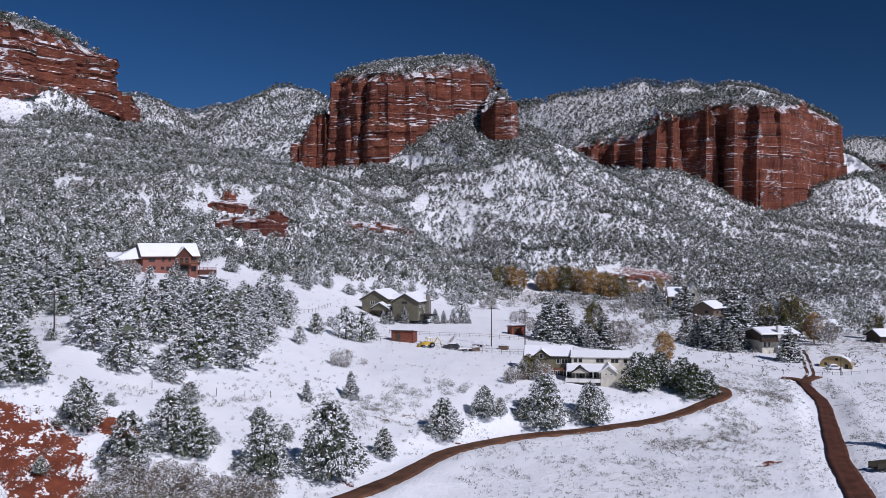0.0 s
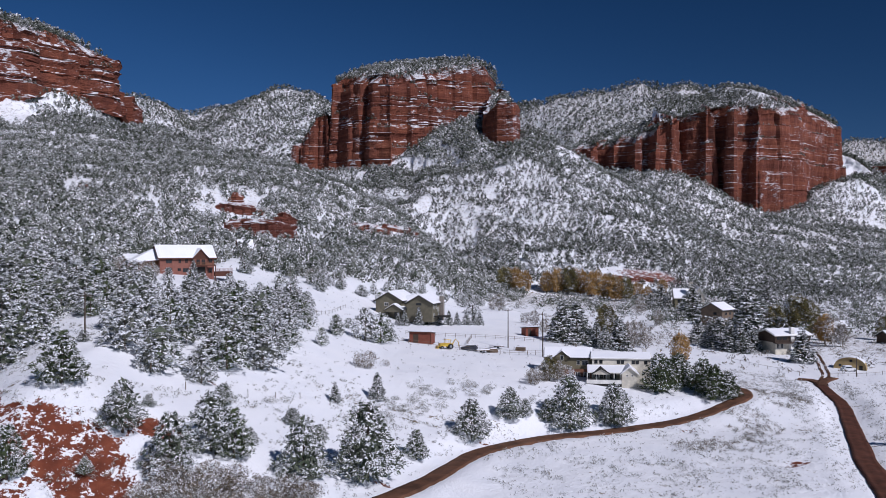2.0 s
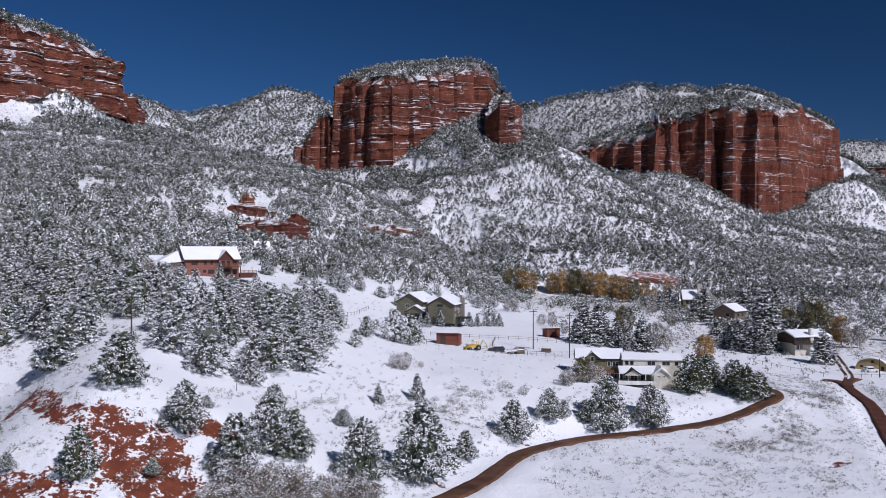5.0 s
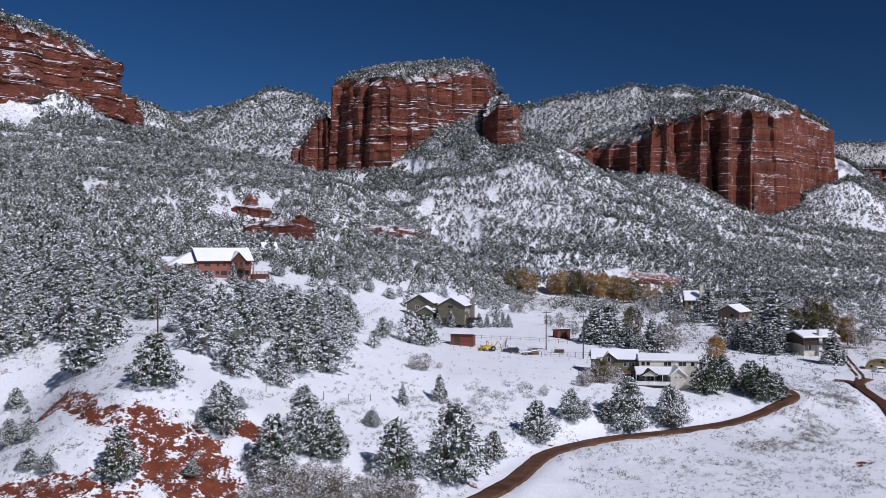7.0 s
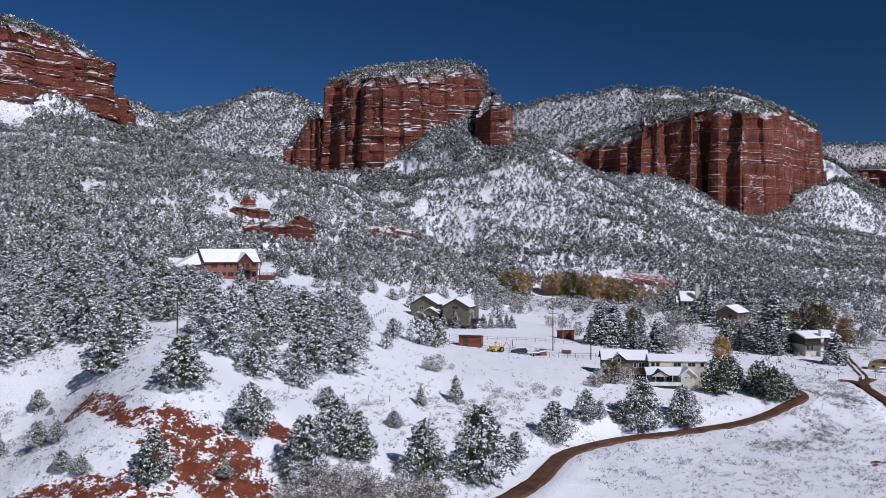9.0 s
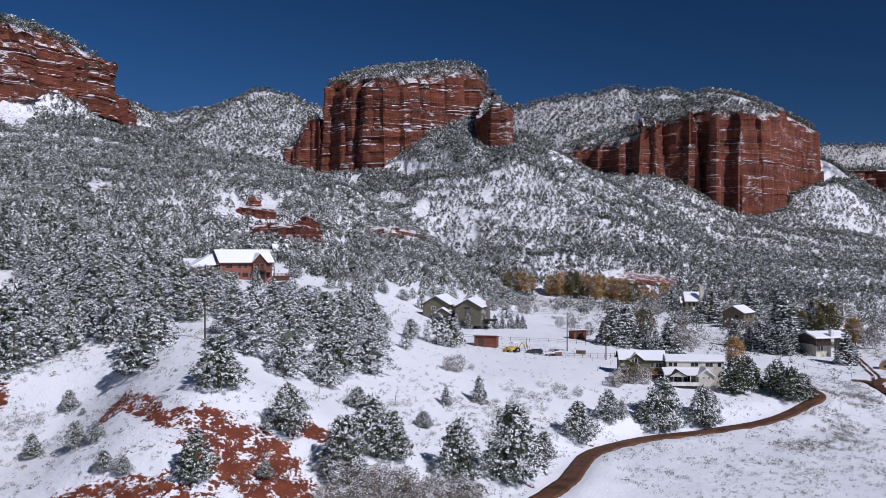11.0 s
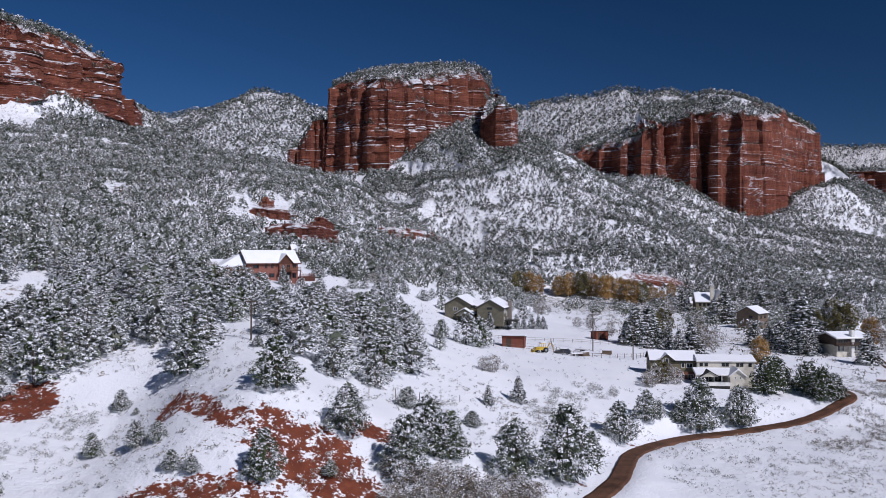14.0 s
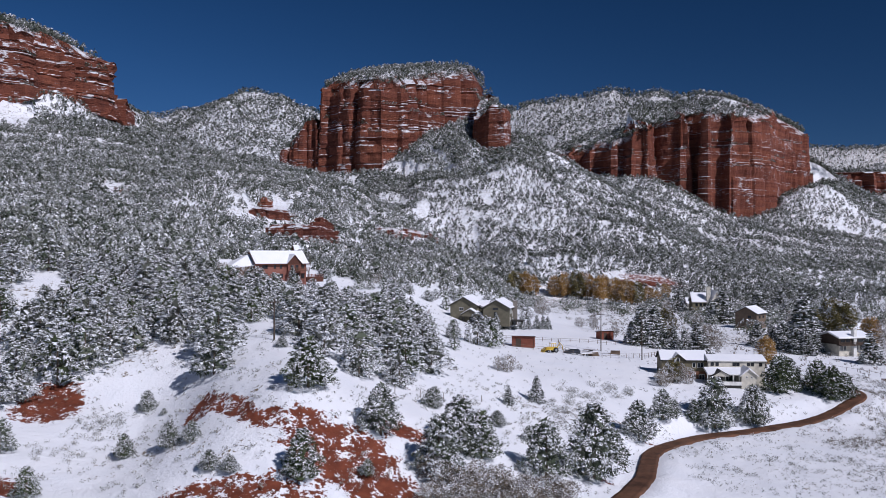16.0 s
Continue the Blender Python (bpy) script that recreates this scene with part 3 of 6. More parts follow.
def rock_wall(name, ring, label, step=2.5, beds=40, rough=5.0, batter=0.05, seed=1, cap=30.0, widths=(6, 24), notch=0.0, behind=1e9):
    """A bedded sandstone wall round a mesa: jointed blocks that stand forward or step back, clefts, ledges, and a snowy cap strip."""
    rng = np.random.default_rng(seed)
    pts = []
    n = len(ring)
    for i in range(n):
        a, b = np.array(ring[i], float), np.array(ring[(i + 1) % n], float)
        k = max(1, int(np.hypot(*(b - a)[:2]) / (step * (5 if min(a[1], b[1]) > behind else 1))))
        for j in range(k):
            pts.append(a + (b - a) * j / k)
    p = np.array(pts)
    m = len(p)
    t = np.roll(p, -4, 0)[:, :2] - np.roll(p, 4, 0)[:, :2]
    t /= np.linalg.norm(t, axis=1)[:, None] + 1e-9
    area = np.sum(p[:, 0] * np.roll(p[:, 1], -1) - np.roll(p[:, 0], -1) * p[:, 1])
    out = np.stack([t[:, 1], -t[:, 0]], -1) * (1 if area > 0 else -1)
    def along(size, amp, z=0.0):
        return amp * np.array([noise.noise(Vector((q[0] / size, q[1] / size, z + seed * 3.3))) for q in p])
    bottom, span = p[:, 2].min(), p[:, 3].max() - p[:, 2].min()
    levels = np.sort(np.concatenate([[0, 1], rng.random(beds)]))
    gain = rng.random(len(levels)) ** 5
    ledge = np.cumsum(gain) / gain.sum()
    # joints cut the wall into blocks
    block = np.zeros(m, int)
    k, left, cleft = 0, 0.0, np.zeros(m)
    for i in range(m):
        if left <= 0:
            k += 1
            left = rng.uniform(*widths)
            depth = rough * rng.choice([0.15, 0.4, 1.3], p=[0.45, 0.35, 0.2])
            for j, w in ((-1, 0.5), (0, 1.0), (1, 0.4)):
                cleft[(i + j) % m] -= depth * w
        block[i] = k
        left -= step
    bulge = rough * 1.5 * rng.random(k + 1) ** 1.6
    back1, back2 = rng.uniform(0.45, 0.98, k + 1), rng.uniform(0.2, 0.8, k + 1)
    back1, back2 = levels[np.searchsorted(levels, back1)], levels[np.searchsorted(levels, back2)]
    amount1, amount2 = rough * 1.25 * rng.random(k + 1) ** 1.3, rough * 0.9 * rng.random(k + 1) ** 1.6
    back3 = levels[np.searchsorted(levels, rng.uniform(0.62, 0.96, k + 1))]
    amount3 = rough * 0.7 * rng.random(k + 1) ** 1.2
    low_alcove = rng.random(k + 1) < 0.15
    big = along(60, rough * 1.6) + along(20, rough * 0.9)
    height = p[:, 3] - p[:, 2]
    tilt = along(80, 4.0, 8.0)
    crest = along(26, 3.0, 5.0) + (bulge[block] - rough * 0.6) * 0.25 - 1.5 - notch * rng.choice([0, 0.25, 0.6, 1.0], size=k + 1, p=[0.4, 0.25, 0.2, 0.15])[block]
    rings = []
    for li, lv in enumerate(levels):
        detail = along(11, rough * 0.22, li * 0.21) + along(4.5, rough * 0.22, li * 1.9) + rough * 0.12 * rng.normal(size=k + 1)[block]
        for second in (0, 1):
            ex = ledge[li - 1 + second] if li else 0.0
            fl = min(1.0, lv + 0.0025 * second)
            off = big + bulge[block] * (1 - 0.2 * fl) + cleft * (0.5 + 0.5 * fl) + detail - ex * span * batter
            if second:
                off -= amount1[block] * (lv >= back1[block]) + amount2[block] * (lv >= back2[block]) + amount3[block] * (lv >= back3[block])
            else:
                off -= amount1[block] * (lv > back1[block]) + amount2[block] * (lv > back2[block]) + amount3[block] * (lv > back3[block])
            off -= low_alcove[block] * rough * 0.8 * np.clip(1 - abs(fl - 0.3) / 0.28, 0, 1) ** 0.5
            z = np.clip(bottom + span * fl + tilt, p[:, 2] - 8, p[:, 3] + crest)
            rings.append(np.column_stack([p[:, :2] + out * off[:, None], z]))
            if second and cap > 6 and lv < 0.97:
                wide = np.hypot(*(rings[-1] - rings[-2])[:, :2].T)
                ok = (wide > 0.9) & (z > p[:, 2] + 3) & (z < p[:, 3] + crest - 3) & (rng.random(m) < 0.8)
                LEDGE_PLACES.append((0.35 * rings[-1] + 0.65 * rings[-2])[ok])
    for inset in (0.4, 1.0):
        base = p[:, :2] - out * (batter * span + 2 + cap * inset)
        hq = np.maximum(land(base[:, 0], base[:, 1]), p[:, 3] + crest - 8.0)
        if cap > 10:
            crossing = outline_distance(base[:, 0], base[:, 1], ring)[0] > -8
            base = np.where(crossing[:, None], p[:, :2] - out * (3 + 4 * inset), base)
            hq = np.where(crossing, p[:, 3] + crest, hq)
        else:
            hq = np.maximum(hq, p[:, 3] + crest * (1 - inset))
        rings.append(np.column_stack([base, hq + np.where((p[:, 1] > 1780) & (p[:, 1] < 2300), -12.0, 0.4)]))
    v = np.concatenate(rings)
    f = []
    for r in range(len(rings) - 1):
        for i in range(m):
            j = (i + 1) % m
            q = (r * m + i, r * m + j, (r + 1) * m + j, (r + 1) * m + i)
            f.append(q if area > 0 else q[::-1])
    ob = mesh_object(name, v.tolist(), f, M_ROCK)
    return tagged(ob, label, "cliff", kind="structure")


rock_wall("cliff_left", LEFT_MESA, "red sandstone cliff with snow on its ledges", seed=1, rough=9.0, beds=46, cap=36, notch=8.0, behind=995)
rock_wall("cliff_middle", MID_MESA, "tall red sandstone mesa with snowy ledges", seed=2, rough=5.5, beds=52, batter=0.035, cap=38, behind=1125)
rock_wall("cliff_towers", TOWERS, "lower red sandstone towers at the mesa's end", seed=12, step=2.0, rough=4.0, cap=6, widths=(4, 12), notch=5.0)
rock_wall("cliff_buttress", BUTTRESS, "red sandstone buttress beside the mesa", seed=3, step=2.0, rough=3.0, cap=7)
rock_wall("cliff_right", RIGHT_MESA, "broad red sandstone headland with dark clefts", seed=4, step=3.5, rough=6.0, widths=(8, 50), batter=0.03, cap=48, notch=9.0, behind=1800)
rock_wall("cliff_far", FAR_WALL, "distant red sandstone cliff under a snowy slope", seed=5, step=9.0, rough=10.0, beds=20, widths=(20, 60))
HEADLAND_CAP = [(622, 1650, 292, 311), (640, 1632, 292, 315), (662, 1628, 292, 317), (682, 1640, 290, 316), (698, 1672, 286, 310), (700, 1730, 290, 312), (630, 1720, 300, 314)]
rock_wall("cliff_cap", HEADLAND_CAP, "upper tier of red sandstone on the headland", seed=41, step=2.5, rough=4.0, beds=16, cap=8, widths=(6, 20), notch=3.0)
LEDGES = [("upper", [(-127, 464, 50, 60), (-117, 459, 50, 60), (-102, 465, 48, 58.5), (-100, 476, 52, 57), (-121, 480, 55, 59)]),
          ("middle", [(-92, 446, 48, 54), (-86, 442, 48, 54.5), (-80, 444, 47, 53.5), (-79, 450, 47, 53), (-88, 455, 49, 53)]),
          ("lower", [(-110, 417, 42, 49.5), (-96, 411, 41, 50), (-82, 413, 40, 49), (-75, 420, 40, 47.5), (-84, 430, 43, 47), (-104, 432, 45, 48)]),
          ("top", [(-126, 492, 62, 67.5), (-120, 489, 62, 67.5), (-115, 493, 61, 66.5), (-118, 498, 63, 67), (-125, 499, 64, 67)]),
          ("far", [(-62, 530, 43, 52), (-48, 526, 42, 51.5), (-36, 536, 42, 49), (-50, 544, 46, 48)]),
          ("farther", [(-46, 560, 43, 52), (-34, 555, 42, 51), (-20, 564, 41, 49), (-34, 572, 45, 48)]),
          ("low", [(130, 716, 4, 15), (150, 710, 3, 14), (175, 714, 2, 12), (178, 728, 5, 12), (132, 732, 8, 15)]),
          ("west", [(-192, 442, 65, 69), (-184, 439, 64, 69), (-178, 444, 64, 68), (-182, 452, 65, 68), (-192, 454, 66, 69)])]
for i, (_, ring) in enumerate(LEDGES):
    rock_wall("rock_ledge", ring, "low red sandstone ledge capped with snow", seed=30 + i, step=1.2, beds=9, rough=1.8, cap=1.5, widths=(2, 7))


# ---- roads ----
def build_road(name, points, width, label, rise=0.14, end_width=None, material=None):
    c3 = smooth_line(points)
    c, z0 = c3[:, :2], c3[:, 2]
    t = np.gradient(c, axis=0)
    t /= np.linalg.norm(t, axis=1)[:, None]
    side = np.stack([t[:, 1], -t[:, 0]], -1)
    rows = []
    width = np.linspace(width, end_width or width, len(c))
    rng = np.random.default_rng(len(points))
    edge = 0.35 * np.convolve(rng.normal(size=len(c) + 4), np.ones(5) / 5, mode="valid")
    for k, dz in ((-1.0, -0.5), (-0.93, 0.05), (-0.62, -0.03), (-0.3, -0.08), (0, 0.03), (0.3, -0.08), (0.62, -0.03), (0.93, 0.05), (1.0, -0.5)):
        q = c + side * (k * width / 2 + edge * abs(k))[:, None]
        lift = z0
        rows.append(np.column_stack([q, lift + rise + dz]))
    n = len(c)
    v = np.concatenate(rows)
    f = [(r * n + i, r * n + i + 1, (r + 1) * n + i + 1, (r + 1) * n + i) for r in range(8) for i in range(n - 1)]
    ob = mesh_object(name, v.tolist(), f, material or M_DIRT, smooth=True)
    me = ob.data
    me.flip_normals()
    return tagged(ob, label, "road", kind="structure")


build_road("road", ROAD, 3.3, "winding red dirt road, wet and cleared of snow")
build_road("road_lane", LANE, 4.9, "narrow red dirt lane between snowy verges", end_width=2.6, material=M_LANE)
build_road("road_spur", SPUR, 2.6, "short red dirt spur of the lane", 0.17)
build_road("road_fork", FORK, 2.6, "short red dirt turning towards the barn", 0.2)
for shift in (-0.9, 0.9):
    build_road("road_track", [(x + shift, y, z) for x, y, z in TRACK], 0.75, "narrow muddy wheel track through the snow", 0.08)


# ---- plants ----
def unit(a):
    return a / (np.linalg.norm(a, axis=-1, keepdims=True) + 1e-9)


def leaf_quads(rng, centre, normal, size, slim=0.6, along=None):
    """Small ragged four-cornered tufts round the centres, facing along the normals."""
    n = len(centre)
    u = unit(np.cross(normal, rng.normal(size=(n, 3))))
    if along is not None:
        u = unit(along + 0.45 * rng.normal(size=(n, 3)))
        normal = unit(normal - u * np.sum(normal * u, 1, keepdims=True))
    w = np.cross(normal, u)
    a = (size * (0.7 + 0.6 * rng.random(n)))[:, None]
    b = a * (slim * (0.7 + 0.6 * rng.random(n)))[:, None]
    j = lambda: 1 + 0.45 * (rng.random((n, 1)) - 0.5)
    droop = -0.25 * a * np.array([0, 0, 1.0])
    return np.stack([centre - u * a * j() + droop, centre - w * b * j(), centre + u * a * j() + droop, centre + w * b * j()], 1)


def crown_shape(h, kind):
    """Crown radius, of 1, at heights from 0 to 1."""
    if kind == "spruce":
        return (1.02 - h) ** 0.85 * np.clip(h / 0.06 + 0.3, 0, 1)
    if kind == "juniper":
        return np.clip(1.03 - h, 0, 1) ** 0.48 * np.clip(h / 0.14 + 0.5, 0, 1)
    if kind == "round":
        return np.sqrt(np.clip(1 - ((h - 0.5) / 0.52) ** 2, 0, 1))
    return np.clip(1.05 - h, 0, 1) ** 0.62 * np.clip(h / 0.16 + 0.45, 0, 1)


def crown_mesh(name, seed, kind, height, radius, boughs, per, tuft, leaf, snow, corners=3):
    """A crown of boughs that reach out from the stem, each set with many ragged tufts, some of them white with snow."""
    rng = np.random.default_rng(seed)
    h = (np.arange(boughs) + rng.random(boughs)) / boughs
    h = h ** (1.3 if kind == "spruce" else 1.0)
    ang = np.arange(boughs) * 2.39996 + rng.normal(size=boughs) * 0.35
    lob = 1 + 0.15 * np.sin(3 * ang + seed) + 0.10 * np.sin(2 * ang + 6 * h + seed)
    reach = radius * crown_shape(h, kind) * lob * (0.75 + 0.3 * rng.random(boughs))
    low = {"spruce": 0.03, "round": 0.16}.get(kind, 0.05)
    rise = {"spruce": -0.18, "round": 0.05}.get(kind, 0.12) + 0.12 * rng.normal(size=boughs) + (0.0 if kind == "round" else 0.25 * h)
    ii = np.repeat(np.arange(boughs), per)
    n = len(ii)
    t = 0.22 + 0.78 * rng.random(n) ** 0.6
    wide = reach[ii] * 0.42 if kind == "spruce" else radius * (0.10 + 0.16 * np.sin(np.clip(t, 0, 1) * 3.0)) * (1.1 - 0.5 * h[ii])
    side = rng.normal(size=n) * wide * 0.75
    lift = rng.normal(size=n) * radius * (0.05 if kind == "spruce" else 0.085)
    r = reach[ii] * t
    ca, sa = np.cos(ang[ii]), np.sin(ang[ii])
    z = height * (low + (0.99 - low) * h[ii]) + r * rise[ii] - 0.18 * reach[ii] * t * t + lift
    pos = np.stack([r * ca - side * sa, r * sa + side * ca, np.maximum(z, 0.1)], -1)
    nrm = unit(np.stack([ca * 0.45, sa * 0.45, 0.55 + 2.4 * lift / radius], -1) + rng.normal(size=(n, 3)) * 0.6)
    load = snow + 0.40 * rng.normal(size=boughs)[ii] + 1.8 * lift / radius + 0.12 * (t - 0.5)
    slots = np.where(rng.random(n) < load, np.where((rng.random(n) < 0.5) & (leaf in (M_NEEDLE, M_GREY)), 2, 1), 0)
    q = leaf_quads(rng, pos, nrm, np.full(n, tuft * (1.0 if corners == 4 else 1.1)), 0.36 if corners == 4 else 0.68, np.stack([ca, sa, np.full(n, -0.15)], -1))
    return quads_mesh(name, q[:, :corners], corners, [leaf, M_SNOW, M_FROST], slots)


def bough_crown(name, seed, kind, height, radius, clumps, needles, pads, tuft, leaf, snow, core=60):
    """An evergreen crown of many foliage clumps over a dark core; each clump has needle sprays and, where it is loaded, a pad of snow lying on top."""
    rng = np.random.default_rng(seed)
    grid = np.linspace(0, 1, 200)
    mass = np.cumsum(crown_shape(grid, kind) + 0.12)
    h = np.interp((np.arange(clumps) + rng.random(clumps)) / clumps, mass / mass[-1], grid)
    if kind == "spruce":
        tiers = 15
        h = np.clip((np.floor(h * tiers) + 0.5 + 0.22 * rng.normal(size=clumps)) / tiers, 0, 1)
    ang = np.arange(clumps) * 2.39996 + rng.normal(size=clumps) * 0.4
    lobe = 1 + 0.13 * np.sin(3 * ang + 5 * h + seed) + 0.12 * np.sin(5 * ang - 9 * h + 2.1 * seed) + 0.10 * np.sin(17 * h + 2 * ang + seed)
    if kind == "juniper":
        lobe += 0.16 * np.sin(2 * ang + 7 * h + 1.7 * seed) + 0.08 * np.sin(4 * ang - 4 * h)
    reach = radius * crown_shape(h, kind) * lobe * (0.70 + 0.34 * rng.random(clumps))
    low = 0.03 if kind == "spruce" else 0.06
    flat = {"spruce": 0.34, "juniper": 0.85}.get(kind, 0.62)
    ca, sa = np.cos(ang), np.sin(ang)
    z = height * (low + (0.97 - low) * h) - (0.22 * reach if kind == "spruce" else 0.0)
    middle = np.stack([reach * ca, reach * sa, np.maximum(z, 0.15)], -1)
    size = radius * 0.19 * (0.65 + 0.7 * rng.random(clumps)) * (1.12 - 0.55 * h)
    out = np.stack([ca, sa, np.full(clumps, -0.25 if kind == "spruce" else 0.05)], -1)
    squash = np.array([1, 1, flat])
    # needle sprays, pointing outwards round each clump
    ii = np.repeat(np.arange(clumps), needles)
    n = len(ii)
    d = unit(rng.normal(size=(n, 3)) + 0.7 * out[ii])
    at = middle[ii] + d * squash * (size[ii] * (0.45 + 0.6 * rng.random(n)))[:, None]
    green = leaf_quads(rng, at, unit(d + 0.45 * rng.normal(size=(n, 3))), np.full(n, tuft), 0.62, unit(out[ii] + 0.7 * d))[:, :3]
    # snow pads on the clumps' tops
    load = np.clip(snow + 0.40 * rng.normal(size=clumps) + 0.15 * (h - 0.5), 0, 1)
    jj = np.repeat(np.arange(clumps), pads)
    jj = jj[rng.random(len(jj)) < load[jj]]
    m = len(jj)
    d = unit(rng.normal(size=(m, 3)) * (0.75, 0.75, 0.45) + 0.55 * out[jj] + np.array([0, 0, 0.85]))
    at = middle[jj] + d * squash * (size[jj] * (0.72 + 0.36 * rng.random(m)))[:, None] + np.array([0, 0, 0.25 * tuft])
    white = leaf_quads(rng, at, unit(0.85 * d + np.array([0, 0, 0.5]) + 0.3 * rng.normal(size=(m, 3))), np.full(m, tuft * 0.95), 0.62)[:, :3]
    # core of large dark sprays that closes the crown
    hc = np.interp(rng.random(core), mass / mass[-1], grid)
    ac = rng.random(core) * 6.2832
    rc = radius * crown_shape(hc, kind) * 0.52
    dc = np.stack([np.cos(ac), np.sin(ac), np.full(core, 0.3)], -1)
    inner = leaf_quads(rng, np.stack([rc * dc[:, 0], rc * dc[:, 1], height * (low + 0.02 + 0.88 * hc)], -1), unit(dc + 0.3 * rng.normal(size=(core, 3))), np.full(core, radius * 0.26), 0.8)[:, :3]
    slots = np.concatenate([np.zeros(n, int), np.where(rng.random(m) < 0.22, 2, 1), np.zeros(core, int)])
    return quads_mesh(name, np.concatenate([green, white, inner]), 3, [leaf, M_SNOW, M_FROST], slots)


def tube(points, radii, sides=5):
    """Vertices and faces of a tapered limb."""
    v, f = [], []
    for i, (p, r) in enumerate(zip(points, radii)):
        q = Vector(points[min(i + 1, len(points) - 1)]) - Vector(points[max(i - 1, 0)])
        q.normalize()
        a = q.cross(Vector((0.31, 0.9, 0.2))).normalized()
        b = q.cross(a)
        for k in range(sides):
            w = 6.2832 * k / sides
            v.append(tuple(Vector(p) + (a * math.cos(w) + b * math.sin(w)) * r))
        if i:
            o = (i - 1) * sides
            f += [(o + k, o + (k + 1) % sides, o + sides + (k + 1) % sides, o + sides + k) for k in range(sides)]
    f.append(tuple(range(sides))[::-1])
    f.append(tuple(range(len(v) - sides, len(v))))
    return v, f


def join(parts):
    v, f = [], []
    for pv, pf in parts:
        o = len(v)
        v += pv
        f += [tuple(i + o for i in q) for q in pf]
    return v, f


def trunk_mesh(name, seed, height, radius, limbs, reach):
    rng = random.Random(seed)
    lean = (rng.uniform(-0.04, 0.04), rng.uniform(-0.04, 0.04))
    spine = [(lean[0] * height * t, lean[1] * height * t, -0.5 + (height * 0.92 + 0.5) * t) for t in (0, 0.12, 0.35, 0.65, 1)]
    parts = [tube(spine, [radius * 1.3, radius, radius * 0.8, radius * 0.5, 0.03], 7)]
    for i in range(limbs):
        t = 0.15 + 0.7 * i / limbs
        a = 2.4 * i + seed
        z = height * t
        r = reach * (1 - t) * rng.uniform(0.7, 1.0)
        parts.append(tube([(lean[0] * z, lean[1] * z, z), (math.cos(a) * r * 0.5, math.sin(a) * r * 0.5, z + 0.12 * r), (math.cos(a) * r, math.sin(a) * r, z + 0.1 * r)], [radius * 0.35, radius * 0.22, 0.02], 4))
    v, f = join(parts)
    me = bpy.data.meshes.new(name)
    me.from_pydata(v, [], f)
    me.materials.append(M_BARK)
    return me


def twig_mesh(name, seed, height, spread, stems, depth, thick, bark, snow):
    """Bare branching stems, with snow caught along some of the twigs."""
    rng = random.Random(seed)
    v, f, slots = [], [], []
    def grow(p, d, length, r, level):
        q = p + d * length
        a = d.cross(Vector((0.3, 0.5, 0.8))).normalized()
        b = d.cross(a)
        o = len(v)
        for base, rad in ((p, r), (q, r * 0.62)):
            for k in range(3):
                w = 2.0944 * k
                v.append(tuple(base + (a * math.cos(w) + b * math.sin(w)) * rad))
        white = 1 if rng.random() < snow * (0.4 + 0.3 * level) else 0
        for k in range(3):
            f.append((o + k, o + (k + 1) % 3, o + 3 + (k + 1) % 3, o + 3 + k))
            slots.append(white)
        if level < depth:
            for _ in range(3 if level else 4):
                nd = (d + Vector((rng.gauss(0, 0.5), rng.gauss(0, 0.5), rng.gauss(0.12, 0.3)))).normalized()
                grow(p + d * length * rng.uniform(0.55, 1.0), nd, length * rng.uniform(0.5, 0.8), r * 0.6, level + 1)
    for i in range(stems):
        a = 6.2832 * i / stems + rng.uniform(-0.4, 0.4)
        s = rng.uniform(0.15, spread)
        d = Vector((math.cos(a) * s, math.sin(a) * s, 1)).normalized()
        base = Vector((math.cos(a) * 0.12 * stems ** 0.5, math.sin(a) * 0.12 * stems ** 0.5, -0.3))
        grow(base, d, height * rng.uniform(0.36, 0.46), thick, 0)
    me = bpy.data.meshes.new(name)
    me.from_pydata(v, [], f)
    for m in (bark, M_SNOW):
        me.materials.append(m)
    me.polygons.foreach_set("material_index", np.array(slots, dtype=np.int32))
    return me


def plant(name, label, category, group, trunk, crown, x, y, scale, turn=0.0, wide=1.0, sink=0.1):
    e = new(name)
    e.empty_display_size = 0.5
    e.matrix_world = Matrix.LocRotScale((x, y, z_at(x, y) - sink), Euler((0, 0, turn)), (scale * wide, scale * wide, scale))
    for part_name, me in (("trunk", trunk), ("crown", crown)):
        if me:
            o = new(part_name, me)
            o.parent = e
    return tagged(e, label, category, group)


PINYON = [(trunk_mesh("trunk", i, 6.0, 0.16, 9, 2.0), bough_crown("crown", 20 + i, "pinyon", 6.3, (2.7, 3.0, 2.5, 2.9)[i], 290, 12, 15, 0.150, (M_NEEDLE, M_NEEDLE, M_PINE, M_NEEDLE)[i], (0.62, 0.72, 0.50, 0.58)[i])) for i in range(4)]
SPRUCE = [(trunk_mesh("trunk", 9 + i, 10.0, 0.2, 8, 2.2), bough_crown("crown", 40 + i, "spruce", 10.2, (2.5, 2.8)[i], 260, 9, 10, 0.25, M_DARK, 0.60, 50)) for i in range(2)]
PINE = [(trunk_mesh("trunk", 15 + i, 8.0, 0.22, 9, 3.0), bough_crown("crown", 50 + i, "pinyon", 7.8, 3.7, 280, 12, 9, 0.23, M_PINE, 0.38)) for i in range(2)]
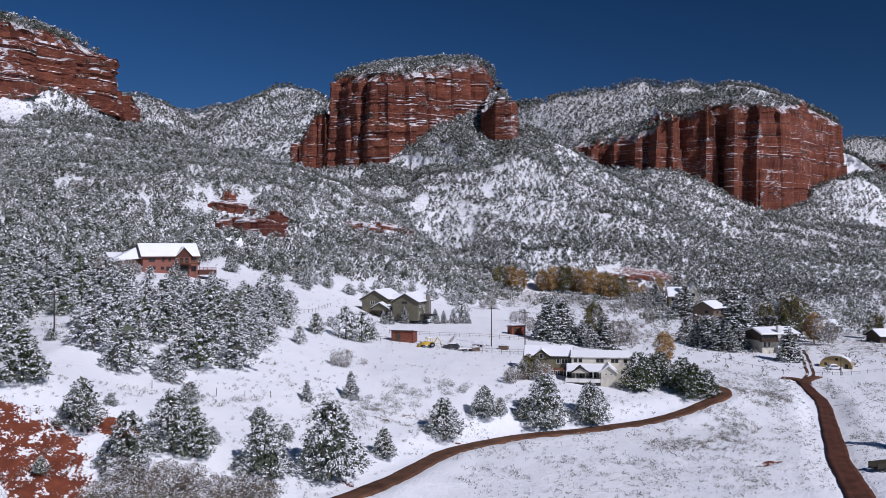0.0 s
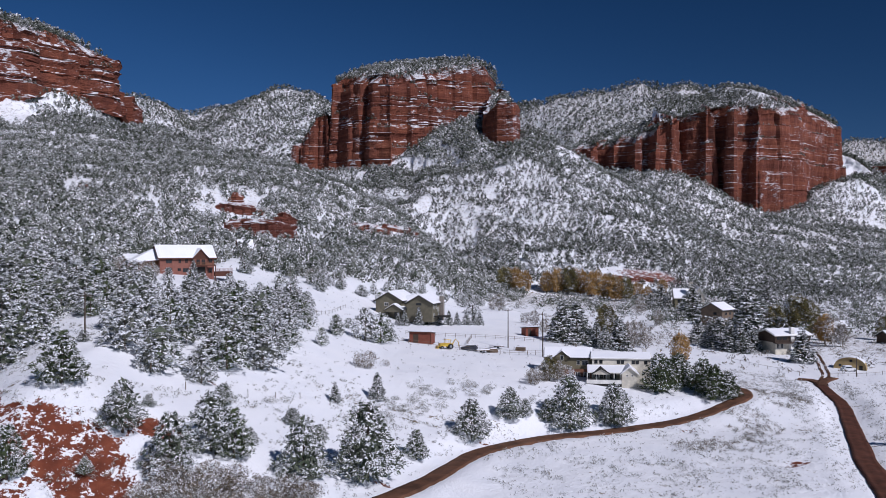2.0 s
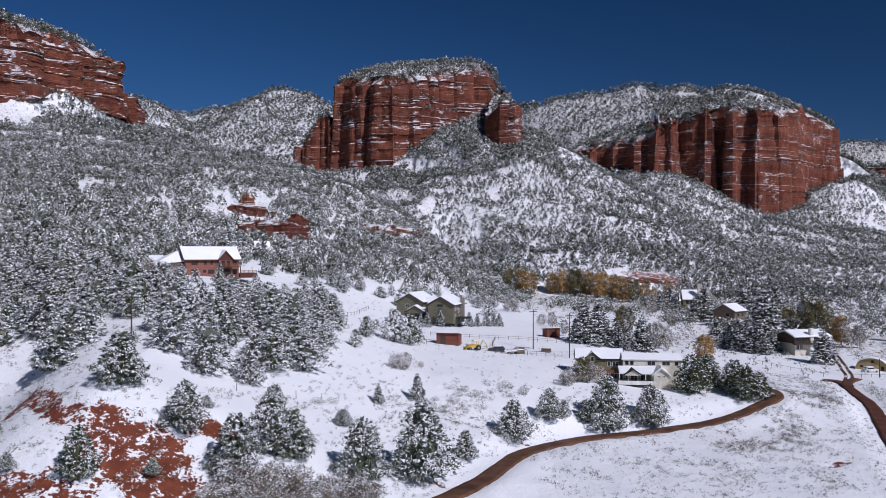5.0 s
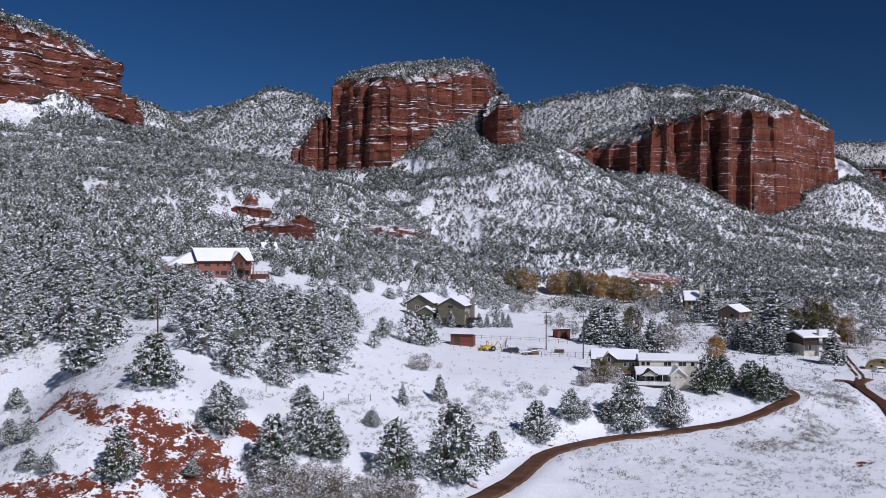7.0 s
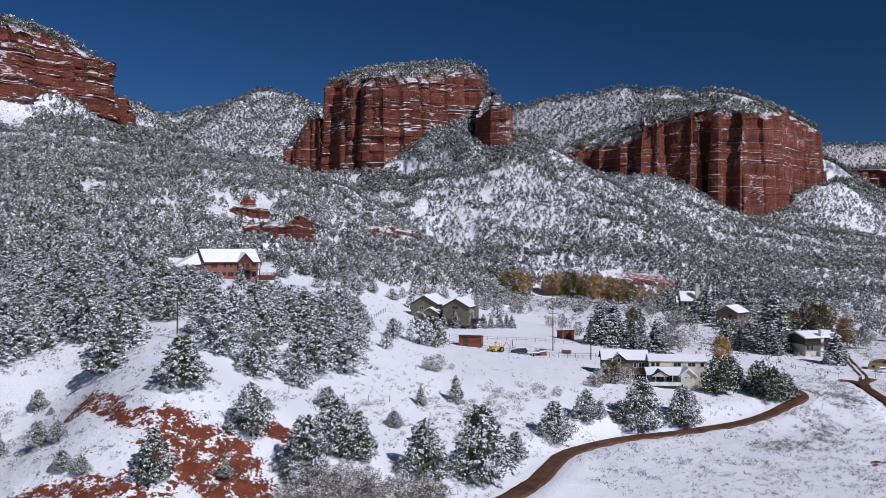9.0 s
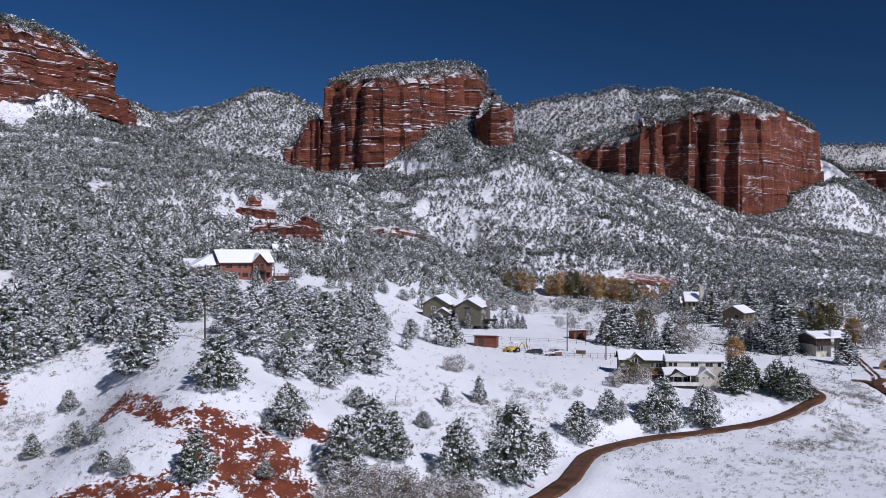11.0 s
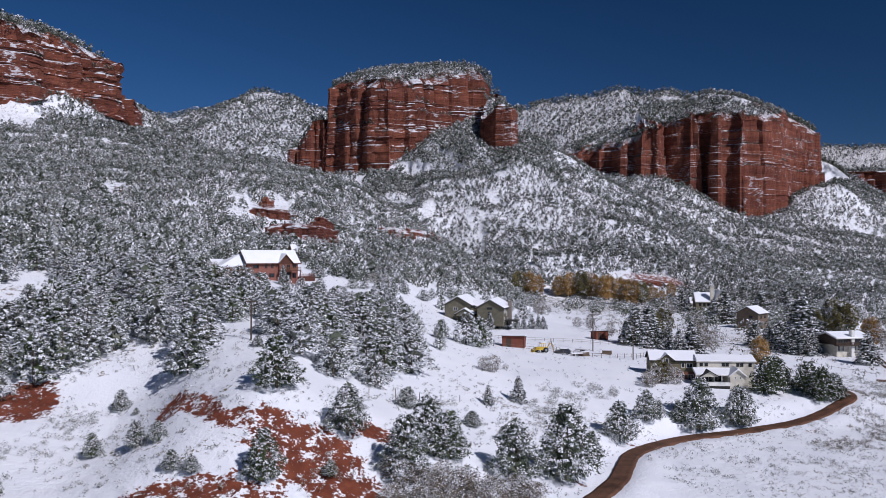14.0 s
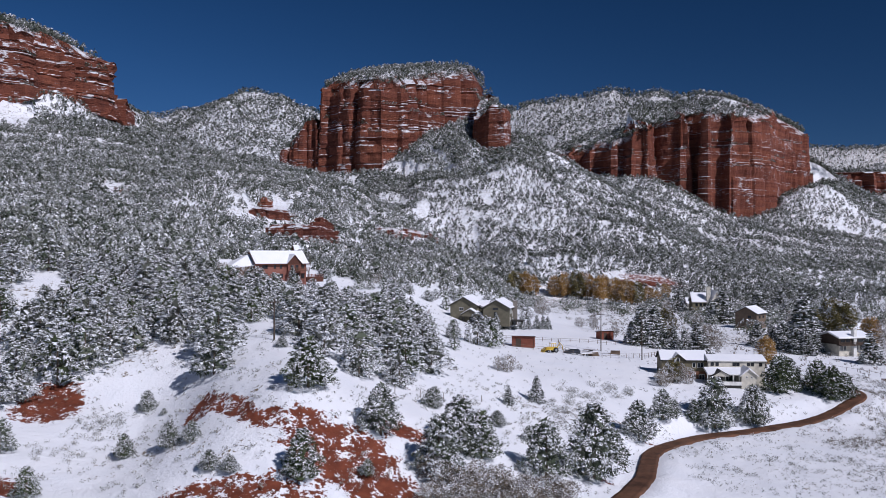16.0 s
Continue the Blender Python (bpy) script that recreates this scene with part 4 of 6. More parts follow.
WOODS = [(trunk_mesh("trunk", 70 + i, 6.0, 0.15, 3, 1.8), bough_crown("crown", 80 + i, "juniper", 6.2, (2.5, 2.8, 2.4, 2.9, 2.7)[i], 110, 7, 18, 0.215, (M_NEEDLE, M_GREY, M_NEEDLE, M_PINE, M_GREY)[i], (0.82, 0.90, 0.70, 0.60, 0.94)[i], 36)) for i in range(5)]
COTTON = [(trunk_mesh("trunk", 30 + i, 9.0, 0.25, 8, 3.5), crown_mesh("crown", 60 + i, "round", 10.0, 3.8, 120, 48, 0.26, (M_ORANGE, M_OLIVE)[i], -0.1)) for i in range(2)]
BARE = [(twig_mesh("stems", 3 + i, 6.6, 0.5, 4, 3, 0.07, M_TWIG, 0.25), crown_mesh("crown", 7 + i, "round", 7.0, 2.5, 90, 30, 0.15, M_TWIG, 0.24)) for i in range(2)]
OAK = [(twig_mesh("stems", 90 + i, 2.6, 0.9, 9, 2, 0.03, M_TWIG, 0.15), crown_mesh("crown", 95 + i, "round", 2.7, 2.0, 64, 26, 0.10, M_TWIG, 0.22)) for i in range(2)]

TREES_NEAR = [(20.8, 177.5, 11.3), (30.7, 181.5, 8.7), (16.1, 177, 4.7), (-48.9, 118.2, 6.9), (-40.9, 113.4, 8.3), (-37.6, 120.9, 8.4), (-34.5, 121.1, 7.3), (-25, 121.9, 8.8), (-16.5, 127.7, 11.7), (0.1, 162.5, 7.9), (-9.6, 142.5, 5.1), (8.2, 173, 6.4), (-40.4, 140, 3.7), (-33.5, 126.6, 2.5), (-59.6, 123.6, 7.9), (-47.9, 125.7, 1.9), (-29.7, 142.2, 2.7), (11.5, 175.5, 3.5), (-58.6, 106, 6.6), (-41.1, 139.9, 3.1), (-78.4, 119.5, 3.9), (-75, 117.9, 2.7), (-85.5, 122.4, 3.7), (-87.4, 140.8, 3.6), (-70.5, 108, 2.7), (-67.7, 106.9, 2.2), (-92.4, 106, 4.2), (-102.2, 121, 5)]
TREES_NEAR += [(-83.8, 137, 1.2), (-29.9, 141.6, 2.7), (-50.5, 109.5, 2.2), (-24.9, 138.4, 2.8), (-66.6, 148.6, 2.2), (-21.4, 230, 8.4), (-25.3, 227, 8.9), (-19.9, 238, 6.2), (-32.3, 222.5, 4.4), (-33.1, 201.5, 4.4), (-74.4, 240, 4.6), (-69.5, 234, 5.9), (-66, 249.5, 5.5), (-80.6, 240, 3.9), (-65, 231.5, 5.5), (-60.2, 263, 3.1), (-50, 238.5, 7.1), (-46.4, 244, 6.9), (-42.8, 241.5, 6.5), (-45.8, 296, 5.4), (-67.6, 317.5, 5.5), (-49.8, 329, 5.6), (-44.7, 338.5, 4.9), (-73.5, 316.5, 5.3), (-32, 220.5, 5.6), (-30.9, 240, 3.1), (-31.4, 337.5, 4.4), (-22.7, 372.5, 5.3)]
SPRUCES = [(-25.3, 162.2, 4.1), (-18.2, 172.4, 5.7), (33.6, 279, 14.3), (38.4, 281, 14.4), (31.3, 283, 8.1), (42.6, 288.5, 8.3), (44.1, 277, 8.6), (46, 272.5, 7.9), (50.5, 273, 11.4), (121.6, 439, 19.2), (123.2, 460, 12.4), (147.2, 454, 17.7), (103.8, 311, 21.8), (114.2, 333, 18.8), (113, 324.5, 13.6), (87.7, 314.5, 9.8), (88.7, 304, 9.7), (90.9, 300, 11.6), (91.8, 292, 11), (94.4, 290, 10.3), (99.8, 295, 10.1), (195.9, 535, 15.9), (108.1, 273.5, 11.5), (131.6, 541, 15.2), (164.9, 460, 11.1), (120.5, 523, 10.4)]
SPRUCES += [(-77, 252, 6.2)]
PINES = [(45.0, 200.5, 10.0), (50.0, 206.5, 8.6), (55.6, 203, 8.8), (56.4, 197.5, 8.8), (60.0, 198.5, 7.0), (55.2, 221, 7.4)]
YARD_FIRS = [(-19.2, 280.5, 4.6), (-17.2, 283, 5.2), (-12.8, 291, 6.2), (-9.4, 295.5, 5.4), (-6.2, 298.5, 4.8), (-2.7, 301.5, 5.3), (0.2, 304, 4.9), (3.6, 307, 5.4), (6.4, 310, 5.6), (8.5, 312.5, 5.1)]
COTTONWOODS = [(63.5, 251, 8.9), (138.5, 326, 10.8), (144.5, 340.5, 10.1)]
FADING = [(142.5, 358.5, 15.5), (152.8, 386.5, 15.9), (150.9, 369.5, 13.7), (139.1, 376.5, 11.7), (56.3, 324.5, 11.6), (169.1, 342, 9.9), (19.8, 203, 5.9), (22.1, 205.5, 4.1)]
LEAFLESS = [(-92.7, 234, 4.6), (-91.2, 234, 4.6), (-85, 235, 4.9), (-83.9, 236.5, 5.5), (-88.2, 235.5, 2.8), (-49, 249, 5.8), (-53.8, 321, 4.2), (22.1, 406, 8.7), (18, 392.5, 6.6), (-21.6, 192, 4.3), (-23.4, 191.5, 3.5), (15.3, 195.5, 3.9), (60.4, 291, 9.1), (62.7, 288.5, 7.5), (54.8, 276.5, 9.7), (52.2, 274.5, 8.7), (-17.9, 199, 1.6), (139.6, 314.5, 9), (136.6, 314.5, 11.6), (144.5, 409, 9.9), (140.1, 386, 9.9), (30.7, 336.5, 6.6), (30.3, 300.5, 5.9), (118.8, 610, 16.1), (102.6, 472, 11), (94.1, 397.5, 8), (28.7, 351.5, 4.6)]
LEAFLESS += [(18.2, 201.5, 4.4), (21.6, 202.5, 5.4), (15.8, 199.5, 3.4), (24, 204, 4.2), (-96, 247, 4.4), (-93, 249, 3.8), (-90, 248, 4.2), (-87, 248.5, 3.4), (-99, 251, 4)]

prng = random.Random(7)
for i, (x, y, h) in enumerate(TREES_NEAR):
    t, c = PINYON[2 if y == 123.6 else i % 4] if y < 190 else WOODS[i % 5]
    small = h < 3.2
    plant("pinyon_tree", "small snow-dusted pinyon bush on the snowy slope" if small else "snow-laden pinyon tree with a dense dark green crown", "tree", "pinyons on the slope", t, c, x, y, h / 6.3, prng.uniform(0, 6.28), 1.15 if y == 123.6 else 0.97 if not small else 1.2)
for i, (x, y, h) in enumerate(SPRUCES):
    t, c = SPRUCE[i % 2]
    plant("spruce_tree", "tall snowy spruce with dark drooping boughs" if h > 9 else "young spruce dusted with snow", "tree", "spruces", t, c, x, y, h / 10.3, prng.uniform(0, 6.28), 1.5 if h > 9 else 1.2)
for i, (x, y, h) in enumerate(PINES):
    t, c = PINE[i % 2]
    plant("pine_tree", "broad dark green pine lightly dusted with snow", "tree", "pines by the road", t, c, x, y, h / 8.6, prng.uniform(0, 6.28))
for i, (x, y, h) in enumerate(YARD_FIRS):
    t, c = SPRUCE[i % 2]
    plant("young_fir", "young snow-covered fir below the green house", "tree", "row of firs", t, c, x, y, h / 10.3, prng.uniform(0, 6.28), 1.2)
for i, (x, y, h) in enumerate(COTTONWOODS):
    t, c = COTTON[0]
    plant("cottonwood_tree", "autumn tree with rusty orange leaves", "tree", "autumn trees", t, c, x, y, h / 10.0, prng.uniform(0, 6.28), 0.95)
for i, (x, y, h) in enumerate(FADING):
    t, c = COTTON[1]
    plant("fading_tree", "leafy tree fading from green to brown", "tree", "fading trees", t, c, x, y, h / 10.0, prng.uniform(0, 6.28), 1.0)
for i, (x, y, h) in enumerate(LEAFLESS):
    t, c = (BARE if h > 4.6 else OAK)[i % 2]
    plant("bare_tree" if h > 4.6 else "bare_shrub", "leafless grey tree with snow along its twigs" if h > 4.6 else "leafless grey shrub dusted with snow", "tree" if h > 4.6 else "shrub", "leafless plants", t, c, x, y, h / (7.4 if h > 4.6 else 2.9), prng.uniform(0, 6.28), 1.0 if h > 4.6 else 0.8)
for i in range(44):
    k = prng.random()
    x, y = -43 + 19 * k + prng.uniform(-1.5, 1.5), 103.5 + 5 * k + 8.5 * prng.random()
    plant("oak_brush", "thicket of leafless brown oak brush with clinging snow", "shrub", "oak brush", *OAK[i % 2], x, y, prng.uniform(0.8, 1.3), prng.uniform(0, 6.28), 1.05)
AUTUMN_ROW = [(43, 658, 17.9), (51.5, 658, 18), (60.1, 673, 16.6), (77, 676, 16.7), (85.7, 676, 19.4), (94.1, 673, 22), (103.2, 676, 19.9), (110, 664, 18.8), (109.5, 613, 18.6), (116.3, 607, 18), (124.1, 607, 16.5), (132.6, 610, 13.4), (141.8, 619, 10.3), (100.2, 685, 18.8), (115.8, 673, 19.5), (126.8, 685, 17.2), (48.6, 676, 13.6), (171.1, 694, 13)]
for i, (x, y, h) in enumerate(AUTUMN_ROW):
    t, c = COTTON[0 if i % 5 else 1]
    plant("cottonwood_tree", "autumn tree with rusty orange leaves" if i % 5 else "leafy tree fading from green to brown", "tree", "row of autumn trees", t, c, x, y, h / 10.0, prng.uniform(0, 6.28), 0.95)


def in_ring(x, y, ring):
    inside = np.zeros(np.shape(x), dtype=bool)
    for (ax, ay), (bx, by) in zip(ring, ring[1:] + ring[:1]):
        if ay != by:
            inside ^= ((ay > y) != (by > y)) & (x < (bx - ax) * (y - ay) / (by - ay) + ax)
    return inside


GROVE = [(-150, 200), (-124, 232), (-104, 230), (-92, 214), (-70, 216), (-60, 236), (-45, 246), (-37, 215), (-37, 180), (-43, 150), (-53, 136.5), (-64.8, 145.5), (-73.5, 139.3), (-99.5, 150), (-107.1, 139.3), (-137.5, 122.7), (-170, 190)]
OPEN = [(-37.1, 147), (-36, 215), (-44, 262), (-58, 240), (-70, 217), (-92, 215), (-97, 246), (-99, 268), (-80, 284), (-79, 308), (-70, 312), (-59, 310), (-47, 328), (-35, 356), (-21, 385), (12, 432), (36, 560), (44, 640), (110, 700), (160, 640), (200, 545), (420, 520), (1100, 600), (1100, -200), (-400, -200), (-400, 90), (-137.5, 120.7), (-107.1, 137.2), (-99.6, 149.3), (-73.6, 138.6), (-64.8, 144.6), (-54.1, 141.2)]


def scatter(seed, x0, x1, y0, y1, step):
    rng = np.random.default_rng(seed)
    gx, gy = np.meshgrid(np.arange(x0, x1, step), np.arange(y0, y1, step * 0.9))
    x, y = gx.ravel().copy(), gy.ravel().copy()
    x[:] += np.where((np.round((y - y0) / (step * 0.9)) % 2) > 0, step / 2, 0)
    x += rng.uniform(-0.42, 0.42, len(x)) * step
    y += rng.uniform(-0.42, 0.42, len(y)) * step
    return x, y, rng


gx, gy, grng = scatter(5, -175, -30, 118, 262, 6.3)
keep = in_ring(gx, gy, GROVE) & (np.hypot((gx + 68) / 5.5, (gy - 149) / 11) > 1) & (waves(gx, gy, 34, 8.0) > -0.32) & (gx > -0.60 * gy - 60)
gx, gy = gx[keep], gy[keep]
pick = grng.permutation(len(gx))[:215]
for n_, k in enumerate(pick):
    t, c = WOODS[n_ % 5]
    plant("juniper_tree", "snow-laden juniper in a dense hillside grove", "tree", "hillside grove", t, c, gx[k], gy[k], grng.uniform(0.75, 1.35), grng.uniform(0, 6.28), grng.uniform(1.05, 1.45))

# single junipers along the lower edge of the woods
EDGE = smooth_line([(-76, 298, 0), (-60, 300, 0), (-47, 316, 0), (-35, 344, 0), (-21, 372, 0), (8, 418, 0), (25, 478, 0)], 2.0)
for i in range(46):
    k = EDGE[grng.integers(len(EDGE))]
    off = grng.exponential(6.5)
    t, c = WOODS[i % 5]
    plant("juniper_tree", "lone snow-laden juniper at the edge of the woods", "tree", "junipers at the woods' edge", t, c, k[0] + 0.7 * off, k[1] - 0.7 * off, grng.uniform(0.4, 0.95), grng.uniform(0, 6.28), grng.uniform(1.1, 1.5))


def woods(name, label, pos, height, radius, tufts, size, snow, seed, leaf=None, kind="pinyon", corners=4):
    """Many trees of a hillside as one mesh of tufts, each tree with a stem."""
    rng = np.random.default_rng(seed)
    n = len(pos)
    ii = np.repeat(np.arange(n), tufts)
    m = len(ii)
    h = rng.random(m) ** 0.9
    ang = rng.random(m) * 6.2832
    r = radius[ii] * crown_shape(h, kind) * (0.6 + 0.45 * rng.random(m) ** 0.5)
    c = pos[ii] + np.stack([r * np.cos(ang), r * np.sin(ang), height[ii] * (0.08 + 0.9 * h)], -1)
    nrm = unit(np.stack([np.cos(ang) * 0.75, np.sin(ang) * 0.75, 0.25 + 0.5 * h], -1) + rng.normal(size=(m, 3)) * 0.25)
    tone = rng.random(n)
    dark = (tone < 0.45) & (leaf is None)
    load = (0.20 + 0.5 * snow) * (0.4 + 1.2 * tone if leaf is None else np.full(n, 1.2))
    lay = (h - 0.35) * 0.9 + (nrm[:, 2] - 0.5) * 0.8 + 0.45 * rng.normal(size=m) + 1.3 * load[ii]
    white = np.where(lay > 1.42, 1, np.where(lay > 0.86, 3, 0))
    if leaf is None:
        white = np.where((white == 0) & ~dark[ii], 4, white)
    q = leaf_quads(rng, c, nrm, size * radius[ii] * np.where(white == 1, 0.72, 1.0), 0.7)
    stem_w = 0.06 * radius
    a = rng.random(n) * 3.14
    sx, sy = np.cos(a) * stem_w, np.sin(a) * stem_w
    low, high = pos[:, 2] - 0.6, pos[:, 2] + 0.55 * height
    foot_a = np.stack([pos[:, 0] - sx, pos[:, 1] - sy, low], -1)
    foot_b = np.stack([pos[:, 0] + sx, pos[:, 1] + sy, low], -1)
    tip = np.stack([pos[:, 0], pos[:, 1], high], -1)
    stem = np.stack([foot_a, foot_b, tip] if corners == 3 else [foot_a, foot_b, tip + (foot_b - foot_a) * 0.2, tip - (foot_b - foot_a) * 0.2], 1)
    if corners == 3:
        q = q[:, :3]
    me = quads_mesh(name, np.concatenate([q, stem]), corners, [leaf or M_DARK, M_SNOW, M_BARK, M_RIME, M_GREY], np.concatenate([white, np.full(n, 2)]))
    ob = new(name, me)
    return tagged(ob, label, "woods", kind="stuff")


# snowy openings in the woods: x, y and half widths
GLADES = [(-366, 716, 30, 46), (-84, 351, 8, 11), (-121, 383, 2.5, 20), (-171, 470, 4, 14), (-134, 488, 8, 11), (-112, 498, 8, 12), (-20, 850, 5, 24), (18, 830, 4, 22), (-40, 900, 4, 20), (45, 880, 4, 20), (170, 724, 20, 12), (60, 940, 4, 20)]


def forest(name, label, box, step, tufts, size, snow, seed, gaps, height=(4.2, 6.4), fat=0.46, stretch=1.0, tops=None, corners=3):
    x, y, rng = scatter(seed, *box, step)
    keep = (x > -0.60 * y - 70) & (x < 0.58 * y + 70) & ~in_ring(x, y, OPEN) & ~in_ring(x, y, GROVE) & ~((x > -90) & (y < 252))
    keep &= waves(x, y * stretch, 46, seed) + 0.7 * waves(x, y * stretch, 17, seed + 3.0) > gaps
    on_top = np.zeros(len(x), dtype=bool)
    for _, ring, *_ in MESAS:
        d, _, _ = outline_distance(x, y, ring)
        keep &= (d > 2) | (d < -6)
        on_top |= d < 0
    if tops is not None:
        keep &= on_top == tops
    for _, ring in LEDGES:
        d, _, _ = outline_distance(x, y, ring)
        d2, _, _ = outline_distance(x, y + 9, ring)
        d3, _, _ = outline_distance(x, y + 20, ring)
        keep &= (d > 1.0) & (((d2 > 6.0) & (d3 > 3.0)) | (rng.random(len(x)) < 0.22))
    for cx, cy, rx, ry in GLADES:
        keep &= np.hypot((x - cx) / rx, (y - cy) / ry) > 1
    x, y = x[keep], y[keep]
    h = rng.uniform(*height, len(x)) * (0.75 + 0.4 * rng.random(len(x)))
    return woods(name, label, np.column_stack([x, y, land(x, y)]), h, h * fat * rng.uniform(0.85, 1.15, len(x)), tufts, size, snow, seed, corners=corners)


forest("hillside_woods", "snow-dusted pinyon and juniper woods on the hillside", (-290, 40, 165, 330), 4.8, 120, 0.18, 0.62, 11, -0.66, corners=4)
forest("upper_woods", "snow-dusted woods on the upper hillside", (-520, 60, 330, 760), 5.0, 52, 0.31, 0.45, 12, -0.72)
forest("talus_woods", "scattered junipers on the snowy slope under the mesa", (-300, 330, 690, 1100), 5.5, 23, 0.45, 0.36, 13, -0.95, stretch=0.35, tops=False)
forest("cliff_foot_woods", "snowy junipers crowding the foot of the cliff", (-420, -240, 705, 960), 4.6, 26, 0.44, 0.36, 34, -1.1, height=(4.5, 7), tops=False)
forest("mesa_foot_woods", "small junipers climbing the snowy foot of the mesa", (-90, 130, 960, 1100), 4.9, 26, 0.45, 0.34, 26, -1.0, height=(5.5, 8.5), tops=False)
forest("headland_foot_woods", "small junipers climbing the snowy foot of the headland", (300, 720, 1440, 1640), 6.0, 18, 0.47, 0.32, 29, -0.6, height=(4.5, 7.5), tops=False)
forest("headland_woods", "dark junipers on the slope under the headland", (120, 1050, 1060, 1760), 7.6, 22, 0.45, 0.33, 14, -0.75, height=(6, 8.5), fat=0.52, stretch=0.4, tops=False)
forest("foot_slope_woods", "snowy junipers at the foot of the slope behind the autumn trees", (30, 330, 692, 800), 6.4, 30, 0.40, 0.36, 37, -0.7, height=(4.5, 7), tops=False)
forest("apron_woods", "scattered junipers on the lower apron of the headland", (120, 800, 760, 1070), 9.2, 30, 0.40, 0.36, 36, -0.35, height=(5.5, 8), fat=0.5, stretch=0.5, tops=False)
forest("valley_woods", "mixed snowy trees on the far valley floor", (150, 700, 520, 800), 9.0, 64, 0.26, 0.46, 18, 0.0, height=(5, 9), fat=0.45, tops=False)
forest("mesa_top_woods", "snowy trees along the mesa tops", (-560, 130, 730, 1200), 5.6, 32, 0.40, 0.36, 15, -0.9, height=(6, 9), fat=0.42, tops=True)
forest("ridge_woods", "wooded snowy ridge above the cliffs", (100, 1150, 1645, 2450), 8.4, 14, 0.50, 0.24, 16, -0.9, height=(8, 13), fat=0.50)
forest("headland_top_woods", "snowy trees along the rim of the headland", (225, 860, 1540, 1660), 6.6, 22, 0.45, 0.34, 35, -0.9, height=(6, 10), fat=0.46, tops=True)
forest("shoulder_woods", "snowy trees on the shoulder behind the headland", (770, 1000, 1650, 1960), 6.6, 18, 0.50, 0.32, 38, -1.1, height=(6, 10), fat=0.5, tops=False)
forest("mountain_woods", "distant wooded mountainside under snow", (-1600, 400, 2050, 2900), 8.4, 7, 0.66, 0.30, 17, -1.2, height=(8, 13), fat=0.56)
forest("eastern_woods", "distant wooded slope beyond the headland", (820, 1600, 1700, 2400), 20.0, 16, 0.46, 0.36, 19, -0.5, height=(12, 18), fat=0.55)
forest("far_hill_woods", "distant snowy hilltop woods above the far cliff", (980, 1900, 2400, 3000), 13.0, 12, 0.50, 0.34, 20, -0.95, height=(9, 14), fat=0.55)

ledge = np.concatenate(LEDGE_PLACES)
ledge = ledge[ledge[:, 1] < 1750]
ledge = ledge[np.random.default_rng(3).permutation(len(ledge))]
ledge = np.concatenate([ledge[ledge[:, 1] < 1000][:1500], ledge[ledge[:, 1] >= 1000][:3000]])
tall = np.random.default_rng(4).uniform(2.5, 5.5, len(ledge))
woods("ledge_woods", "small snowy trees rooted on the cliff ledges", ledge, tall, tall * 0.45, 26, 0.42, 0.34, 31, corners=3)


# ---- undergrowth ----
def undergrowth(name, label, zones, count, tall, leaf, snow, seed, tufts=7, size=0.40, bare=-0.3):
    rng = np.random.default_rng(seed)
    x, y = [], []
    for (px, py, rx, ry, _, k) in zones:
        m = int(count * rx * ry / sum(z[2] * z[3] for z in zones))
        r = np.sqrt(rng.random(m)) * 1.15
        a = rng.random(m) * 6.2832
        x.append(px + rx * r * np.cos(a))
        y.append(py + ry * r * np.sin(a))
    x, y = np.concatenate(x), np.concatenate(y)
    keep = waves(x, y, 14, seed) + 0.6 * waves(x, y, 4.5, seed + 1.0) > bare
    for path, width, _ in LANE_PATHS:
        c = smooth_line(path, 3.0)
        keep &= np.min(np.hypot(x[:, None] - c[:, 0], y[:, None] - c[:, 1]), 1) > width * 0.75
    x, y = x[keep], y[keep]
    h = tall * rng.uniform(0.4, 1.2, len(x))
    woods(name, label, np.column_stack([x, y, land(x, y)]), h, h * 0.8, tufts, size, snow, seed, leaf, "round", 3)


NEAR_BRUSH = [(60, 160, 40, 22, 20, 0.4), (105, 200, 40, 30, 0, 0.4), (78, 225, 22, 20, 0, 0.4), (28, 138, 24, 14, 0, 0.4)]
BANK_BRUSH = [(-6, 160, 20, 12, 0, 0.3), (-30, 134.2, 19.9, 13.9, 0, 0.3), (-72.1, 117.9, 24.5, 17, 0, 0.3), (-30.1, 163.4, 18.4, 16.3, 0, 0.3), (-84.3, 148.3, 19.8, 17.8, 0, 0.3), (30, 190, 20, 6, 0, 0.3)]
undergrowth("dead_grass", "tufts of dead grass through the snow", NEAR_BRUSH, 9000, 0.30, M_GRASS, 0.60, 21, bare=0.35)
undergrowth("sagebrush", "low snowy sagebrush on the valley floor", NEAR_BRUSH, 9000, 0.55, M_SAGE, 0.88, 22, 12, 0.34, bare=-0.05)
undergrowth("bank_brush", "low snow-capped brush on the bank above the road", BANK_BRUSH, 3000, 0.55, M_SAGE, 0.66, 25, 16, 0.34)
FIELD_BRUSH = [(140, 330, 90, 60, 0, 0.4), (75, 330, 40, 70, 0, 0.4), (120, 520, 150, 110, 0, 0.4), (300, 560, 180, 150, 0, 0.4), (90, 250, 20, 18, 0, 0.4)]
undergrowth("valley_brush", "snowy leafless brush across the valley", FIELD_BRUSH + [(95, 420, 40, 60, 0, 0.4), (150, 300, 40, 40, 0, 0.4)], 6200, 1.4, M_TWIG, 0.52, 23, 18, 0.32)
